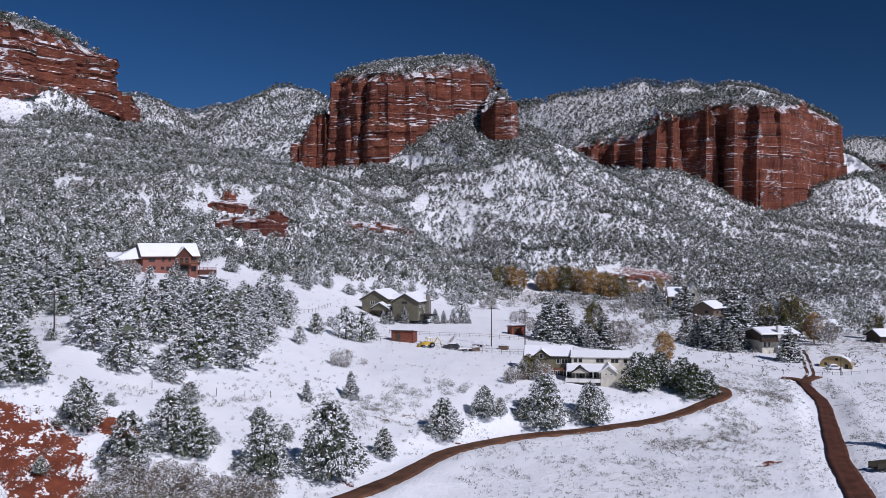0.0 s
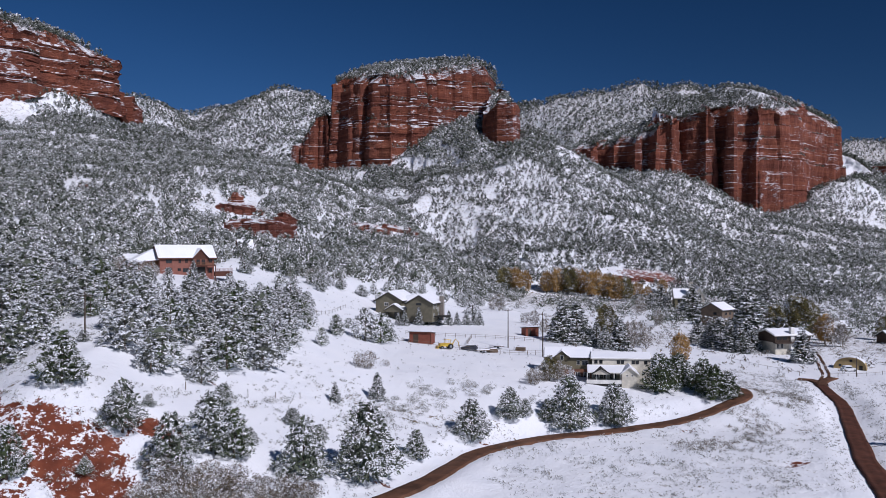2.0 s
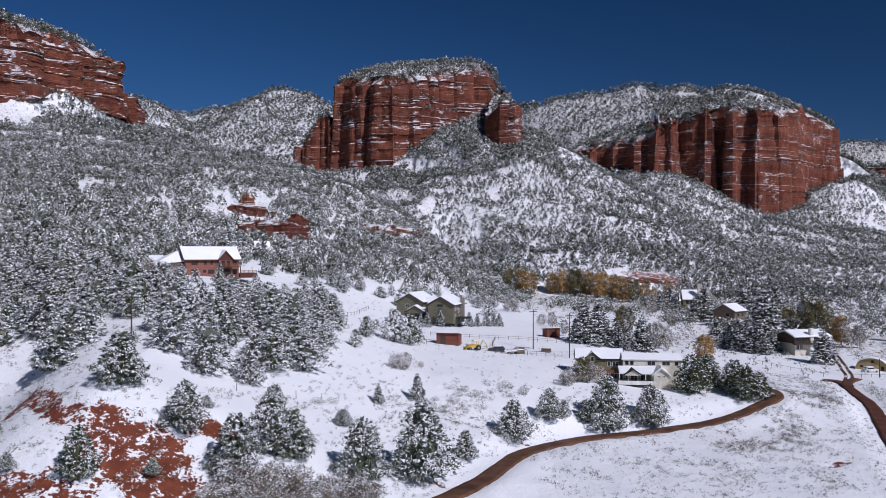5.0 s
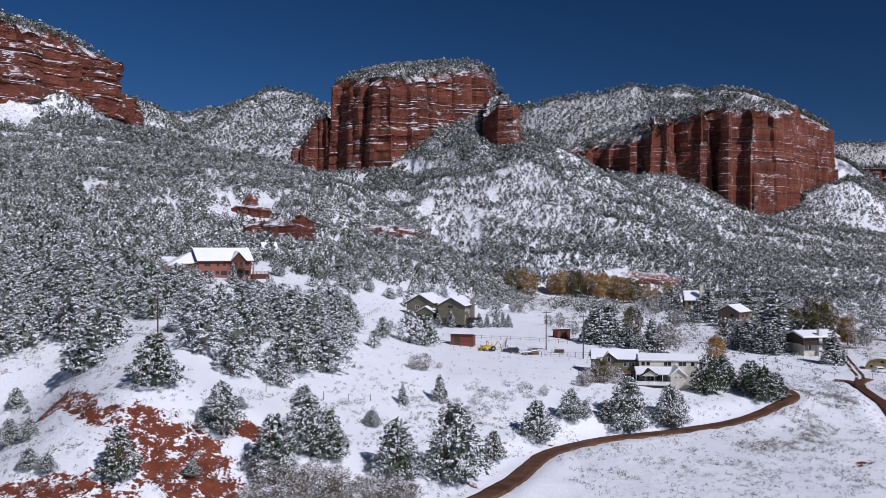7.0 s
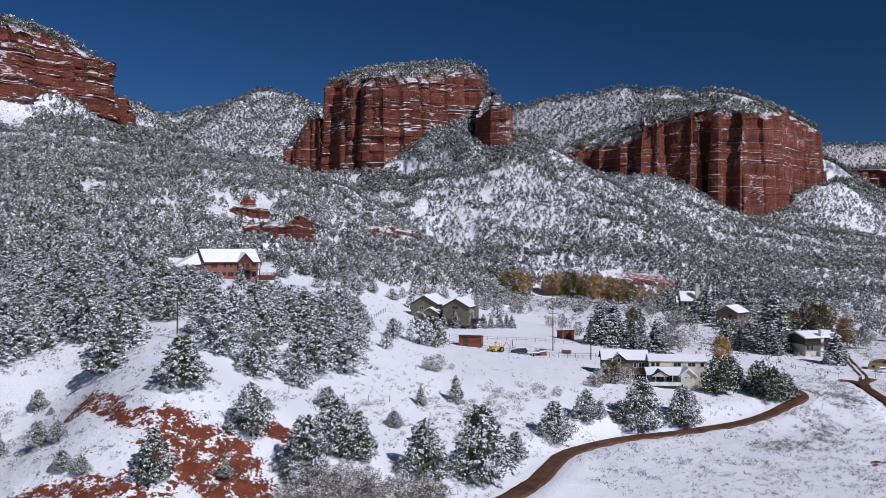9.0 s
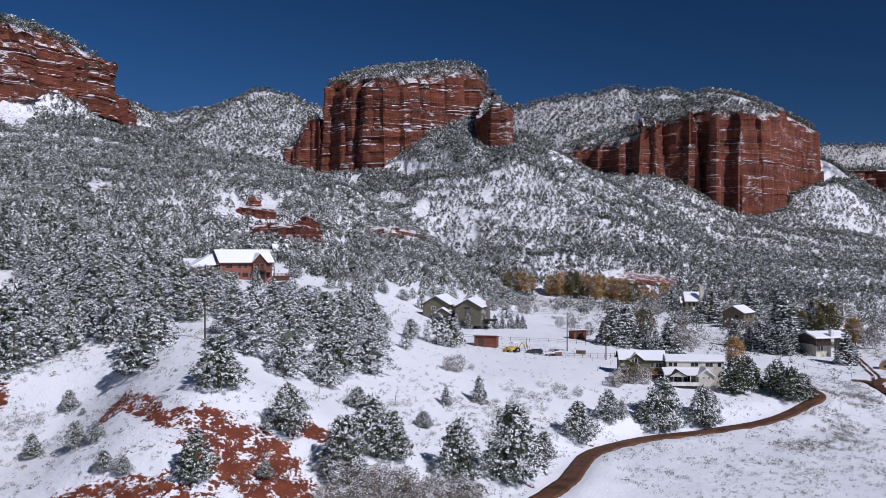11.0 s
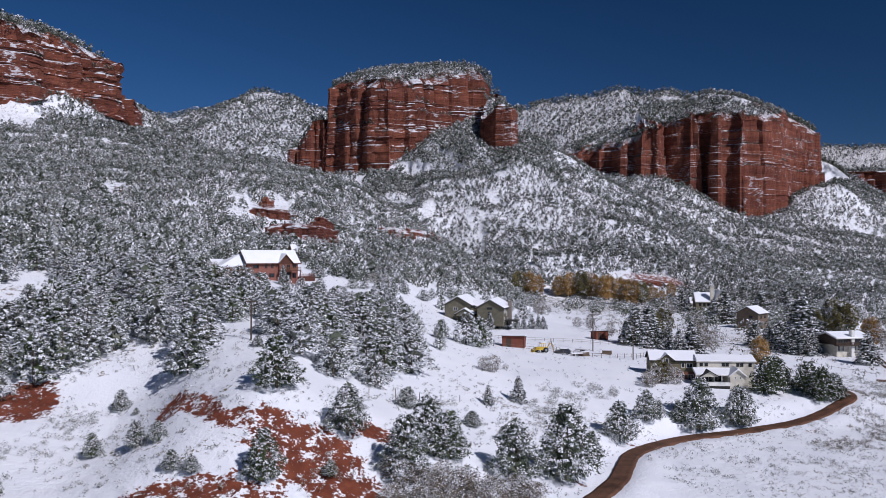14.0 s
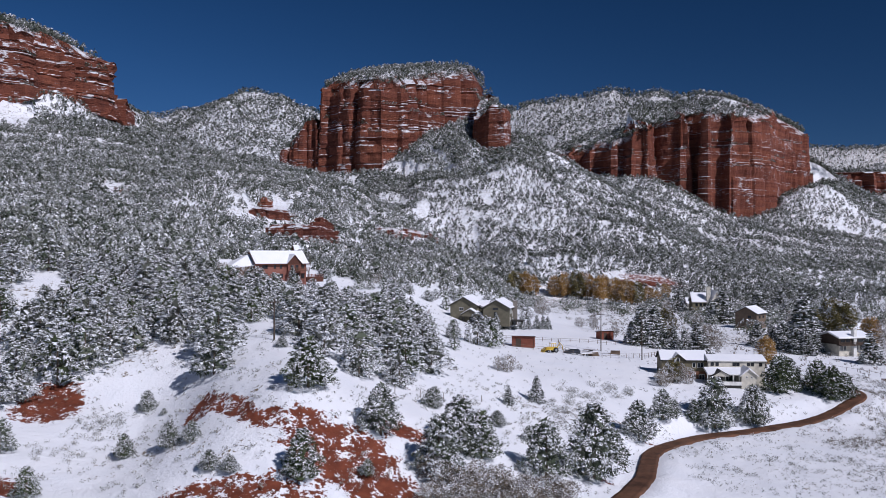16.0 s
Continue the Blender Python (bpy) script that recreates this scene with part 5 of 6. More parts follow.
undergrowth("valley_trees", "mixed snowy trees among the far houses", [(170, 400, 70, 60, 0, 0.4), (120, 540, 90, 70, 0, 0.4), (210, 480, 80, 60, 0, 0.4)], 420, 6.0, M_NEEDLE, 0.42, 24, 110, 0.15)
FIELD_TUFTS = [(0, 228, 42, 30, 0, 0.3), (-62, 200, 12, 30, 0, 0.3), (-50, 280, 30, 40, 0, 0.3), (-20, 190, 30, 14, 0, 0.3), (-63.8, 111.9, 28.5, 15.2, 0, 0.3)]
undergrowth("field_tufts", "scattered weeds and small shrubs poking through the field's snow", FIELD_TUFTS, 1500, 0.42, M_SAGE, 0.68, 27, 10)
undergrowth("tan_grass", "patch of tall tan grass by the lane", [(59, 181, 5, 9, 0, 0.3), (73, 202, 6, 9, 0, 0.3), (44, 164, 5, 4, 0, 0.3), (52, 165, 6, 5, 0, 0.3)], 1400, 0.6, M_GRASS, 0.30, 28, 12, 0.3)
SHRUB_BEDS = [(-8.9, 181.5, 4, 5, 0, 0.3), (0.4, 186.5, 5, 5, 0, 0.3), (-17.7, 169.7, 3.1, 4.1, 0, 0.3), (-12.2, 170.5, 4, 4, 0, 0.3), (-7.3, 177, 5, 5, 0, 0.3), (-14.7, 164.9, 3.1, 3.1, 0, 0.3), (0.4, 185, 4, 4, 0, 0.3), (-92.8, 133, 4.2, 5.2, 0, 0.3), (-94.9, 123.3, 4.2, 4.2, 0, 0.3), (-59.7, 126.5, 2.7, 2.7, 0, 0.3), (-32.6, 150, 3, 3, 0, 0.3), (15.6, 181.5, 4, 3, 0, 0.3)]
undergrowth("snowy_shrubs", "clumps of knee-high shrubs heaped with snow", SHRUB_BEDS, 330, 1.15, M_SAGE, 0.72, 33, 70, 0.15)


# ---- buildings ----
def paint(name, colour, boards=0.0, rough=0.75):
    """Painted or stained siding: weathered colour and, where given, boards of that height."""
    m, nt, b = mat(name, rough)
    big = noise_node(nt, 0.9, 5.0)
    fine = noise_node(nt, 14.0, 3.0)
    c = ramp(nt, big, [(0.3, tuple(v * 0.78 for v in colour)), (0.7, tuple(min(1.0, v * 1.12) for v in colour))])
    c = mix(nt, mathn(nt, "MULTIPLY", fine, 0.3), c, tuple(v * 0.6 for v in colour))
    nt.links.new(c, b.inputs["Base Color"])
    if boards:
        g = nt.nodes.new("ShaderNodeNewGeometry")
        s = nt.nodes.new("ShaderNodeSeparateXYZ")
        nt.links.new(g.outputs["Position"], s.inputs[0])
        saw = mathn(nt, "FRACT", mathn(nt, "DIVIDE", s.outputs["Z"], boards))
        bump(nt, b, mathn(nt, "ADD", saw, mathn(nt, "MULTIPLY", fine, 0.2)), 0.6, 0.04)
    else:
        bump(nt, b, fine, 0.25, 0.02)
    return m


def glass_material():
    m, nt, b = mat("window_glass", 0.06)
    b.inputs["Base Color"].default_value = (0.02, 0.025, 0.03, 1)
    b.inputs["Specular IOR Level"].default_value = 0.5
    return m


M_GLASS = glass_material()
M_REDWALL = paint("red_stucco", (0.26, 0.108, 0.08))
M_REDDARK = paint("dark_timber", (0.11, 0.045, 0.03), 0.2)
M_LOG = paint("brown_siding", (0.20, 0.095, 0.05), 0.2)
M_OLIVEWALL = paint("olive_siding", (0.165, 0.15, 0.105), 0.2)
M_TRIM = paint("dark_trim", (0.035, 0.033, 0.03))
M_WHITEWALL = paint("cream_siding", (0.66, 0.62, 0.52), 0.18)
M_TANWALL = paint("olive_tan_siding", (0.20, 0.175, 0.11), 0.2)
M_WHITE = paint("white_paint", (0.75, 0.74, 0.70))
M_BRICK = paint("red_brick", (0.20, 0.095, 0.06))
M_BROWN = paint("brown_stain", (0.085, 0.060, 0.045), 0.2)
M_SHED = paint("red_barn_paint", (0.23, 0.072, 0.046), 0.22)
M_ROOF = paint("grey_roofing", (0.12, 0.115, 0.11))
M_YELLOWWALL = paint("ochre_siding", (0.42, 0.31, 0.15), 0.25)
M_WOOD = paint("weathered_wood", (0.17, 0.125, 0.09))
M_POLE = paint("pole_wood", (0.085, 0.062, 0.048))
M_STONE = speckled("chimney_stone", (0.26, 0.23, 0.20), 0.3, 3.0)
M_METAL = speckled("dull_metal", (0.24, 0.25, 0.26), 0.2, 4.0, 0.5)
M_YELLOW = paint("yellow_machine_paint", (0.62, 0.42, 0.06), 0, 0.45)
M_TYRE = speckled("tyre_rubber", (0.02, 0.02, 0.021), 0.2, 8.0)
M_CARWHITE = paint("white_car_paint", (0.70, 0.71, 0.72), 0, 0.35)
M_CARDARK = paint("dark_car_paint", (0.05, 0.055, 0.07), 0, 0.35)


def box(x0, x1, y0, y1, z0, z1):
    v = [(x, y, z) for z in (z0, z1) for y in (y0, y1) for x in (x0, x1)]
    return v, [(0, 2, 3, 1), (4, 5, 7, 6), (0, 1, 5, 4), (2, 6, 7, 3), (0, 4, 6, 2), (1, 3, 7, 5)]


def prism(section, a, b, axis="x"):
    """A closed outline swept from a to b along x or y; the outline is in (across, up)."""
    n = len(section)
    v = []
    for s in (a, b):
        v += [(s, p, q) if axis == "x" else (p, s, q) for p, q in section]
    f = [(i, (i + 1) % n, n + (i + 1) % n, n + i) for i in range(n)] + [tuple(range(n))[::-1], tuple(range(n, 2 * n))]
    return v, f


def part(name, vf, material, parent, label=""):
    v, f = vf
    me = bpy.data.meshes.new(name)
    me.from_pydata(v, [], f)
    me.materials.append(material)
    bm = bmesh.new()
    bm.from_mesh(me)
    bmesh.ops.recalc_face_normals(bm, faces=bm.faces)
    bm.to_mesh(me)
    bm.free()
    ob = new(name, me)
    ob.parent = parent
    if label:
        ob["label"] = label
    return ob


def thing(name, label, category, x, y, z, turn=0.0, group="", scale=1.0):
    e = new(name)
    e.empty_display_size = 0.5
    e.matrix_world = Matrix.LocRotScale((x, y, z), Euler((0, 0, radians(turn))), (scale, scale, scale))
    return tagged(e, label, category, group)


def shrunk(m, at, k):
    """The matrix m, scaled by k about a place."""
    c = Matrix.Translation(at)
    return c @ Matrix.Scale(k, 4) @ c.inverted() @ m


def gable(h, x0, x1, y0, y1, z0, eave, ridge, axis, wall, trim=None, over=0.6, side_over=0.6, snow=0.28, mid=None, name="wall"):
    """A block under a pitched roof whose ridge runs along axis: wall, roof and the snow on it."""
    trim = trim or M_TRIM
    if axis == "x":
        c0, c1, s0, s1 = y0, y1, x0, x1
    else:
        c0, c1, s0, s1 = x0, x1, y0, y1
    m = (c0 + c1) / 2 if mid is None else mid
    part(name, prism([(c0, z0), (c1, z0), (c1, eave), (m, ridge), (c0, eave)], s0, s1, axis), wall, h)
    def slope(at):
        return (ridge - eave) / (m - c0) if at < m else (ridge - eave) / (c1 - m)
    lo0, lo1 = eave - over * slope(c0), eave - over * slope(c1)
    th = 0.22
    roof = [(c0 - over, lo0), (m, ridge), (c1 + over, lo1), (c1 + over, lo1 + th), (m, ridge + th), (c0 - over, lo0 + th)]
    r = part("roof", prism(roof, s0 - side_over, s1 + side_over, axis), trim, h)
    if snow:
        sn = [(c0 - over + 0.12, lo0 + th), (m, ridge + th), (c1 + over - 0.12, lo1 + th), (c1 + over - 0.2, lo1 + th + snow * 0.8), (m, ridge + th + snow), (c0 - over + 0.2, lo0 + th + snow * 0.8)]
        part("snow_cover", prism(sn, s0 - side_over + 0.18, s1 + side_over - 0.18, axis), M_SNOW, r, "thick snow on the roof")
    return r


def window(h, at, face, u, z, w, t, frame=None, bars=1, name="window"):
    """A window on a wall at the plane `at`; face is -y, +y, -x or +x; u runs along the wall."""
    frame = frame or M_WHITE
    s = -1 if face[0] == "-" else 1
    def place(u0, u1, z0, z1, d0, d1):
        a, b = sorted((at + s * d0, at + s * d1))
        return box(u0, u1, a, b, z0, z1) if face[1] == "y" else box(a, b, u0, u1, z0, z1)
    e = part(name, place(u - w / 2 + 0.04, u + w / 2 - 0.04, z - t / 2 + 0.04, z + t / 2 - 0.04, 0.0, 0.02), M_GLASS, h)
    k = 0.09
    sides = [place(u - w / 2, u + w / 2, z - t / 2, z - t / 2 + k, 0, 0.07), place(u - w / 2, u + w / 2, z + t / 2 - k, z + t / 2, 0, 0.07),
             place(u - w / 2, u - w / 2 + k, z - t / 2 + k, z + t / 2 - k, 0, 0.07), place(u + w / 2 - k, u + w / 2, z - t / 2 + k, z + t / 2 - k, 0, 0.07)]
    for i in range(bars):
        c = u - w / 2 + w * (i + 1) / (bars + 1)
        sides.append(place(c - 0.04, c + 0.04, z - t / 2 + k, z + t / 2 - k, 0, 0.06))
    part("frame", join(sides), frame, e)
    return e


def railing(h, x0, x1, y, z, material, posts=7):
    parts = [box(x0, x1, y - 0.04, y + 0.04, z + 0.92, z + 1.0), box(x0, x1, y - 0.03, y + 0.03, z + 0.12, z + 0.18)]
    for i in range(posts):
        x = x0 + (x1 - x0) * i / (posts - 1)
        parts.append(box(x - 0.05, x + 0.05, y - 0.05, y + 0.05, z, z + 1.05))
    n = int((x1 - x0) / 0.16)
    for i in range(n):
        x = x0 + (x1 - x0) * (i + 0.5) / n
        parts.append(box(x - 0.02, x + 0.02, y - 0.02, y + 0.02, z + 0.18, z + 0.92))
    part("railing", join(parts), material, h)


def red_house():
    h = thing("red_house", "two-storey red-brown house with snow-covered gabled roof", "house", -90.2, 259.6, 0, 32)
    h.matrix_world = shrunk(h.matrix_world, (-90.2, 259.6, z_at(-90.2, 259.6)), 0.89)
    gable(h, 0, 18.2, -4.4, 4.4, 26.0, 33.7, 37.2, "x", M_REDWALL, M_REDDARK, 0.9, 0.9, 0.35)
    part("gable_boards", prism([(-4.4, 33.0), (4.4, 33.0), (4.4, 33.7), (0, 37.1), (-4.4, 33.7)], -0.06, 0.02), M_REDDARK, h)
    gable(h, 11.0, 15.6, -5.4, 0, 26.0, 33.6, 36.1, "y", M_REDWALL, M_REDDARK, 0.7, 0.5, 0.3, name="cross_wall")
    part("gable_boards", prism([(11.1, 33.0), (15.5, 33.0), (15.5, 33.6), (13.3, 35.9), (11.1, 33.6)], -5.47, -5.41, "y"), M_REDDARK, h)
    # low wing at the end wall under a fanned roof, open as a porch at its tip
    part("wing_wall", box(-6.0, 0.0, -2.4, 6.5, 26, 32.2), M_LOG, h)
    def fan(up):
        a, b, c, d, e = (0.1, 1.0, 36.4 + up), (0.1, -3.4, 32.5 + up), (-9.8, -3.4, 31.5 + up), (-9.8, 7.2, 31.5 + up), (0.1, 7.2, 33.0 + up)
        return [a, b, c, d, e]
    def fan_slab(low, high):
        v = fan(low) + fan(high)
        return v, [(2, 1, 0), (3, 2, 0), (4, 3, 0), (5, 6, 7), (5, 7, 8), (5, 8, 9), (1, 2, 7, 6), (2, 3, 8, 7), (3, 4, 9, 8), (4, 0, 5, 9), (0, 1, 6, 5)]
    r = part("wing_roof", fan_slab(0, 0.2), M_REDDARK, h)
    part("snow_cover", fan_slab(0.2, 0.5), M_SNOW, r)
    for y in (-3.0, 2.0, 6.8):
        part("porch_post", box(-9.5, -9.3, y - 0.1, y + 0.1, 26, 31.7), M_LOG, h)
    window(h, -2.4, "-y", -3.0, 30.6, 1.4, 1.0, M_REDDARK)
    for u, z, w, t in ((3.0, 32.2, 2.0, 1.3), (6.6, 32.3, 0.9, 1.4), (8.8, 32.3, 0.9, 1.4), (3.0, 29.4, 2.2, 1.3), (6.4, 29.4, 1.1, 1.0), (8.6, 29.2, 2.0, 1.4)):
        window(h, -4.4, "-y", u, z, w, t, M_REDDARK)
    for u, z, w, t in ((12.4, 31.9, 1.2, 1.9), (14.2, 31.9, 1.2, 1.9)):
        window(h, -5.47, "-y", u, z, w, t, M_REDDARK)
    window(h, -4.4, "-y", 16.9, 32.2, 1.2, 1.4, M_REDDARK)
    window(h, -4.4, "-y", 16.9, 29.0, 1.2, 1.6, M_REDDARK)
    for u, z in ((-1.5, 32.2), (1.6, 32.2)):
        window(h, 0.0, "-x", u, z, 1.2, 1.3, M_LOG)
    part("balcony", box(10.8, 18.0, -7.4, -5.4, 30.7, 30.95), M_REDDARK, h)
    railing(h, 10.8, 18.0, -7.35, 30.95, M_LOG)
    for x in (11.0, 14.4, 17.8):
        part("balcony_post", box(x - 0.12, x + 0.12, -7.4, -7.16, 25, 30.7), M_REDDARK, h)
    part("garage_door", box(11.5, 15.1, -5.46, -5.40, 27.5, 30.2), M_TRIM, h)
    part("chimney", box(9.0, 9.9, 0.6, 1.5, 35, 38.0), M_STONE, h)
    # terrace with a low rail beside the house
    part("terrace", box(18.4, 24.5, -5.0, -0.5, 27.0, 28.6), M_REDDARK, h)
    railing(h, 18.5, 24.4, -4.9, 28.6, M_SHED, 5)


def white_house():
    h = thing("cream_house", "two-storey cream and olive house with snowy roofs and a white deck", "house", 0, 0, 0)
    h.matrix_world = Matrix.Translation((32, 210, 0)) @ Matrix.Rotation(radians(-8), 4, "Z") @ Matrix.Translation((-32, -210, 0))
    h.matrix_world = shrunk(h.matrix_world, (19.8, 213.0, 3.2), 0.915)
    gable(h, 19.8, 32.0, 210.5, 218.5, 2.5, 9.6, 11.5, "x", M_TANWALL, M_TRIM, 0.5, 0.5, 0.3)
    gable(h, 22.2, 26.0, 210.0, 215.5, 9.2, 9.7, 11.2, "y", M_TANWALL, M_TRIM, 0.35, 0.4, 0.15, name="dormer_wall")
    part("brick_facing", box(24.2, 31.9, 210.38, 210.5, 2.5, 6.6), M_BRICK, h)
    for u, z, w, t, b in ((24.1, 9.6, 0.9, 1.4, 0), (30.2, 8.3, 1.7, 1.3, 1), (28.5, 8.3, 0.9, 1.3, 0)):
        window(h, 210.5 if u > 26 else 210.0, "-y", u, z, w, t, M_WHITE, b)
    for u, w in ((26.6, 1.3), (28.3, 1.3), (30.6, 1.6)):
        window(h, 210.38, "-y", u, 4.9, w, 1.9, M_WHITE, 1)
    gable(h, 32.0, 47.0, 208.6, 216.0, 2.5, 9.75, 10.75, "x", M_WHITEWALL, M_WHITE, 0.4, 0.4, 0.25)
    for u in (33.0, 34.3, 38.8, 39.8, 42.6, 43.6, 45.8):
        window(h, 208.6, "-y", u, 8.85, 0.85, 0.95, M_TRIM, 1)
    # lower front range: porch roof, gabled porch and wing
    r = part("porch_roof", prism([(203.6, 6.55), (208.6, 7.65), (208.6, 7.85), (203.6, 6.75)], 30.6, 41.2), M_WHITE, h)
    part("snow_cover", prism([(203.7, 6.75), (208.55, 7.82), (208.55, 8.1), (203.7, 7.0)], 30.7, 41.1), M_SNOW, r)
    gable(h, 32.0, 36.2, 202.9, 207.0, 6.3, 6.5, 7.7, "y", M_WHITEWALL, M_TRIM, 0.35, 0.3, 0.0, name="porch_gable")
    gable(h, 39.3, 43.2, 202.6, 208.6, 1.8, 6.7, 8.2, "y", M_WHITEWALL, M_WHITE, 0.5, 0.5, 0.3, name="wing_wall")
    for u in (40.6, 41.9):
        window(h, 202.6, "-y", u, 6.2, 0.55, 0.55, M_WHITE, 0)
    for u, w, t in ((33.2, 1.0, 1.2), (34.9, 1.9, 2.1), (37.4, 1.9, 2.1)):
        window(h, 208.6, "-y", u, 5.4, w, t, M_WHITE, 1)
    part("deck", box(30.4, 39.2, 202.2, 208.6, 4.05, 4.3), M_WHITE, h)
    # dark strip that paints the shade beneath the deck
    part("under_deck_shade", box(30.5, 39.2, 202.3, 202.4, 3.3, 4.05), M_TRIM, h)
    parts = [box(30.4, 39.2, 202.2, 202.28, 4.3, 5.05)]
    part("parapet", join(parts), M_WHITE, h)
    for x in (30.7, 33.0, 35.4, 37.4, 39.0):
        part("porch_post", box(x - 0.09, x + 0.09, 203.6, 203.78, 4.3, 6.7), M_WHITE, h)
    part("chimney", box(45.4, 46.4, 213.4, 214.2, 9.5, 11.7), M_WHITE, h)


def green_house():
    h = thing("olive_house", "olive-green house with twin gables, dark trim and snowy roofs", "house", -23.4, 299.4, 0, -17)
    gable(h, -4.7, 4.7, 0, 15, 11.5, 17.9, 20.6, "y", M_OLIVEWALL, M_TRIM, 0.7, 0.7, 0.3)
    gable(h, 7.6, 16.6, -3.0, 11.5, 11.0, 17.3, 19.8, "y", M_OLIVEWALL, M_TRIM, 0.7, 0.7, 0.3)
    gable(h, 4.0, 8.0, 4.0, 11.0, 11.5, 17.3, 18.9, "x", M_OLIVEWALL, M_TRIM, 0.5, 0.2, 0.3)
    gable(h, 0.2, 5.8, -3.2, 2.0, 14.2, 15.0, 16.6, "y", M_OLIVEWALL, M_TRIM, 0.7, 0.5, 0.28, name="porch_gable")
    for x in (0.5, 5.4):
        part("porch_post", box(x - 0.15, x + 0.15, -3.0, -2.7, 11.5, 15.2), M_TRIM, h)
    window(h, 0.0, "-y", -0.8, 16.6, 1.5, 1.2, M_WHITE, 1)
    window(h, -3.0, "-y", 11.9, 17.0, 1.9, 0.8, M_TRIM, 1)
    window(h, -3.0, "-y", 11.9, 15.2, 1.0, 1.5, M_TRIM, 0)
    window(h, 0.0, "-y", 2.9, 12.9, 1.6, 2.1, M_TRIM, 1)
    for u, z in ((-0.6, 16.0), (1.8, 16.0), (-0.6, 13.2), (3.6, 15.0)):
        window(h, 16.6, "+x", u, z, 1.2, 1.5, M_WHITE, 1)
    part("chimney", box(16.6, 17.9, 5.5, 6.8, 11.0, 19.3), M_STONE, h)
    part("rear_deck", box(16.7, 21.0, -1.0, 5.0, 12.6, 12.9), M_TRIM, h)


def ranch_house():
    z = z_at(107, 290)
    h = thing("ranch_house", "long low house with a brown upper floor and snowy roof", "house", 100.7, 287.0, 0, 14)
    gable(h, 4.6, 17.9, 0, 9.5, 4.6, 7.0, 8.4, "x", M_BROWN, M_WHITE, 0.9, 0.7, 0.3)
    part("lower_wall", box(5.4, 17.0, 0.8, 9.3, z - 1, 4.7), M_WHITEWALL, h)
    part("balcony", box(4.4, 17.0, -1.4, 0.8, 4.3, 4.6), M_BROWN, h)
    railing(h, 4.4, 12.0, -1.3, 4.6, M_BROWN, 8)
    part("chimney", box(10.4, 11.7, -0.5, 0.8, z - 0.5, 9.6), M_WHITE, h)
    for u, w in ((6.2, 1.8), (8.4, 1.6), (13.6, 2.2), (16.2, 1.2)):
        window(h, 0.0, "-y", u, 5.9, w, 1.2, M_TRIM, 1)
    for u in (6.4, 7.8, 13.0, 14.6):
        window(h, 0.8, "-y", u, 3.3, 1.1, 1.7, M_WHITE, 1)


def brown_house():
    z = z_at(123, 409)
    h = thing("brown_house", "grey-brown gabled house among snowy spruces", "house", 121.8, 409.0, 0, -44)
    gable(h, -5.2, 5.2, 0, 12.0, z - 1.5, 7.4, 10.2, "y", M_WOOD, M_TRIM, 0.9, 0.8, 0.3)
    window(h, 0.0, "-y", 1.8, 5.6, 1.6, 1.2, M_TRIM, 1)
    window(h, 5.2, "+x", 4.0, 5.4, 1.8, 1.2, M_TRIM, 1)
    window(h, 5.2, "+x", 8.4, 5.4, 1.8, 1.2, M_TRIM, 1)


def chimney_house():
    z = z_at(137, 528)
    h = thing("pale_house", "pale two-storey house with a tall chimney and snowy roof", "house", 137.0, 527.0, 0, -8)
    h.matrix_world = shrunk(h.matrix_world, (137.0, 527.0, z), 1.25)
    gable(h, -0.5, 12.0, 0, 9, z - 1, 5.4, 9.0, "x", M_TANWALL, M_WHITE, 0.7, 0.6, 0.35)
    gable(h, 8.2, 13.0, -2.5, 9, z - 1, 6.0, 10.2, "y", M_WHITEWALL, M_WHITE, 0.6, 0.6, 0.35)
    part("chimney", box(6.2, 8.0, -0.6, 1.0, z, 12.6), M_WHITEWALL, h)
    for u in (1.4, 3.4, 5.2):
        window(h, 0.0, "-y", u, 3.6, 1.2, 1.6, M_TRIM, 1)
    window(h, -2.5, "-y", 10.6, 6.0, 1.6, 1.6, M_TRIM, 1)


def cabin():
    z = z_at(-85, 361)
    h = thing("cabin", "small brown cabin with a steep snowy roof in the trees", "cabin", -86.5, 361.0, 0, 24)
    gable(h, -2.7, 2.7, -2.6, 2.6, z - 2, 36.4, 39.0, "x", M_LOG, M_REDDARK, 1.2, 0.8, 0.4)
    window(h, -2.6, "-y", 0, 35.2, 1.8, 1.2, M_TRIM, 1)
    window(h, 2.7, "+x", 0, 36.0, 1.4, 1.2, M_TRIM, 1)


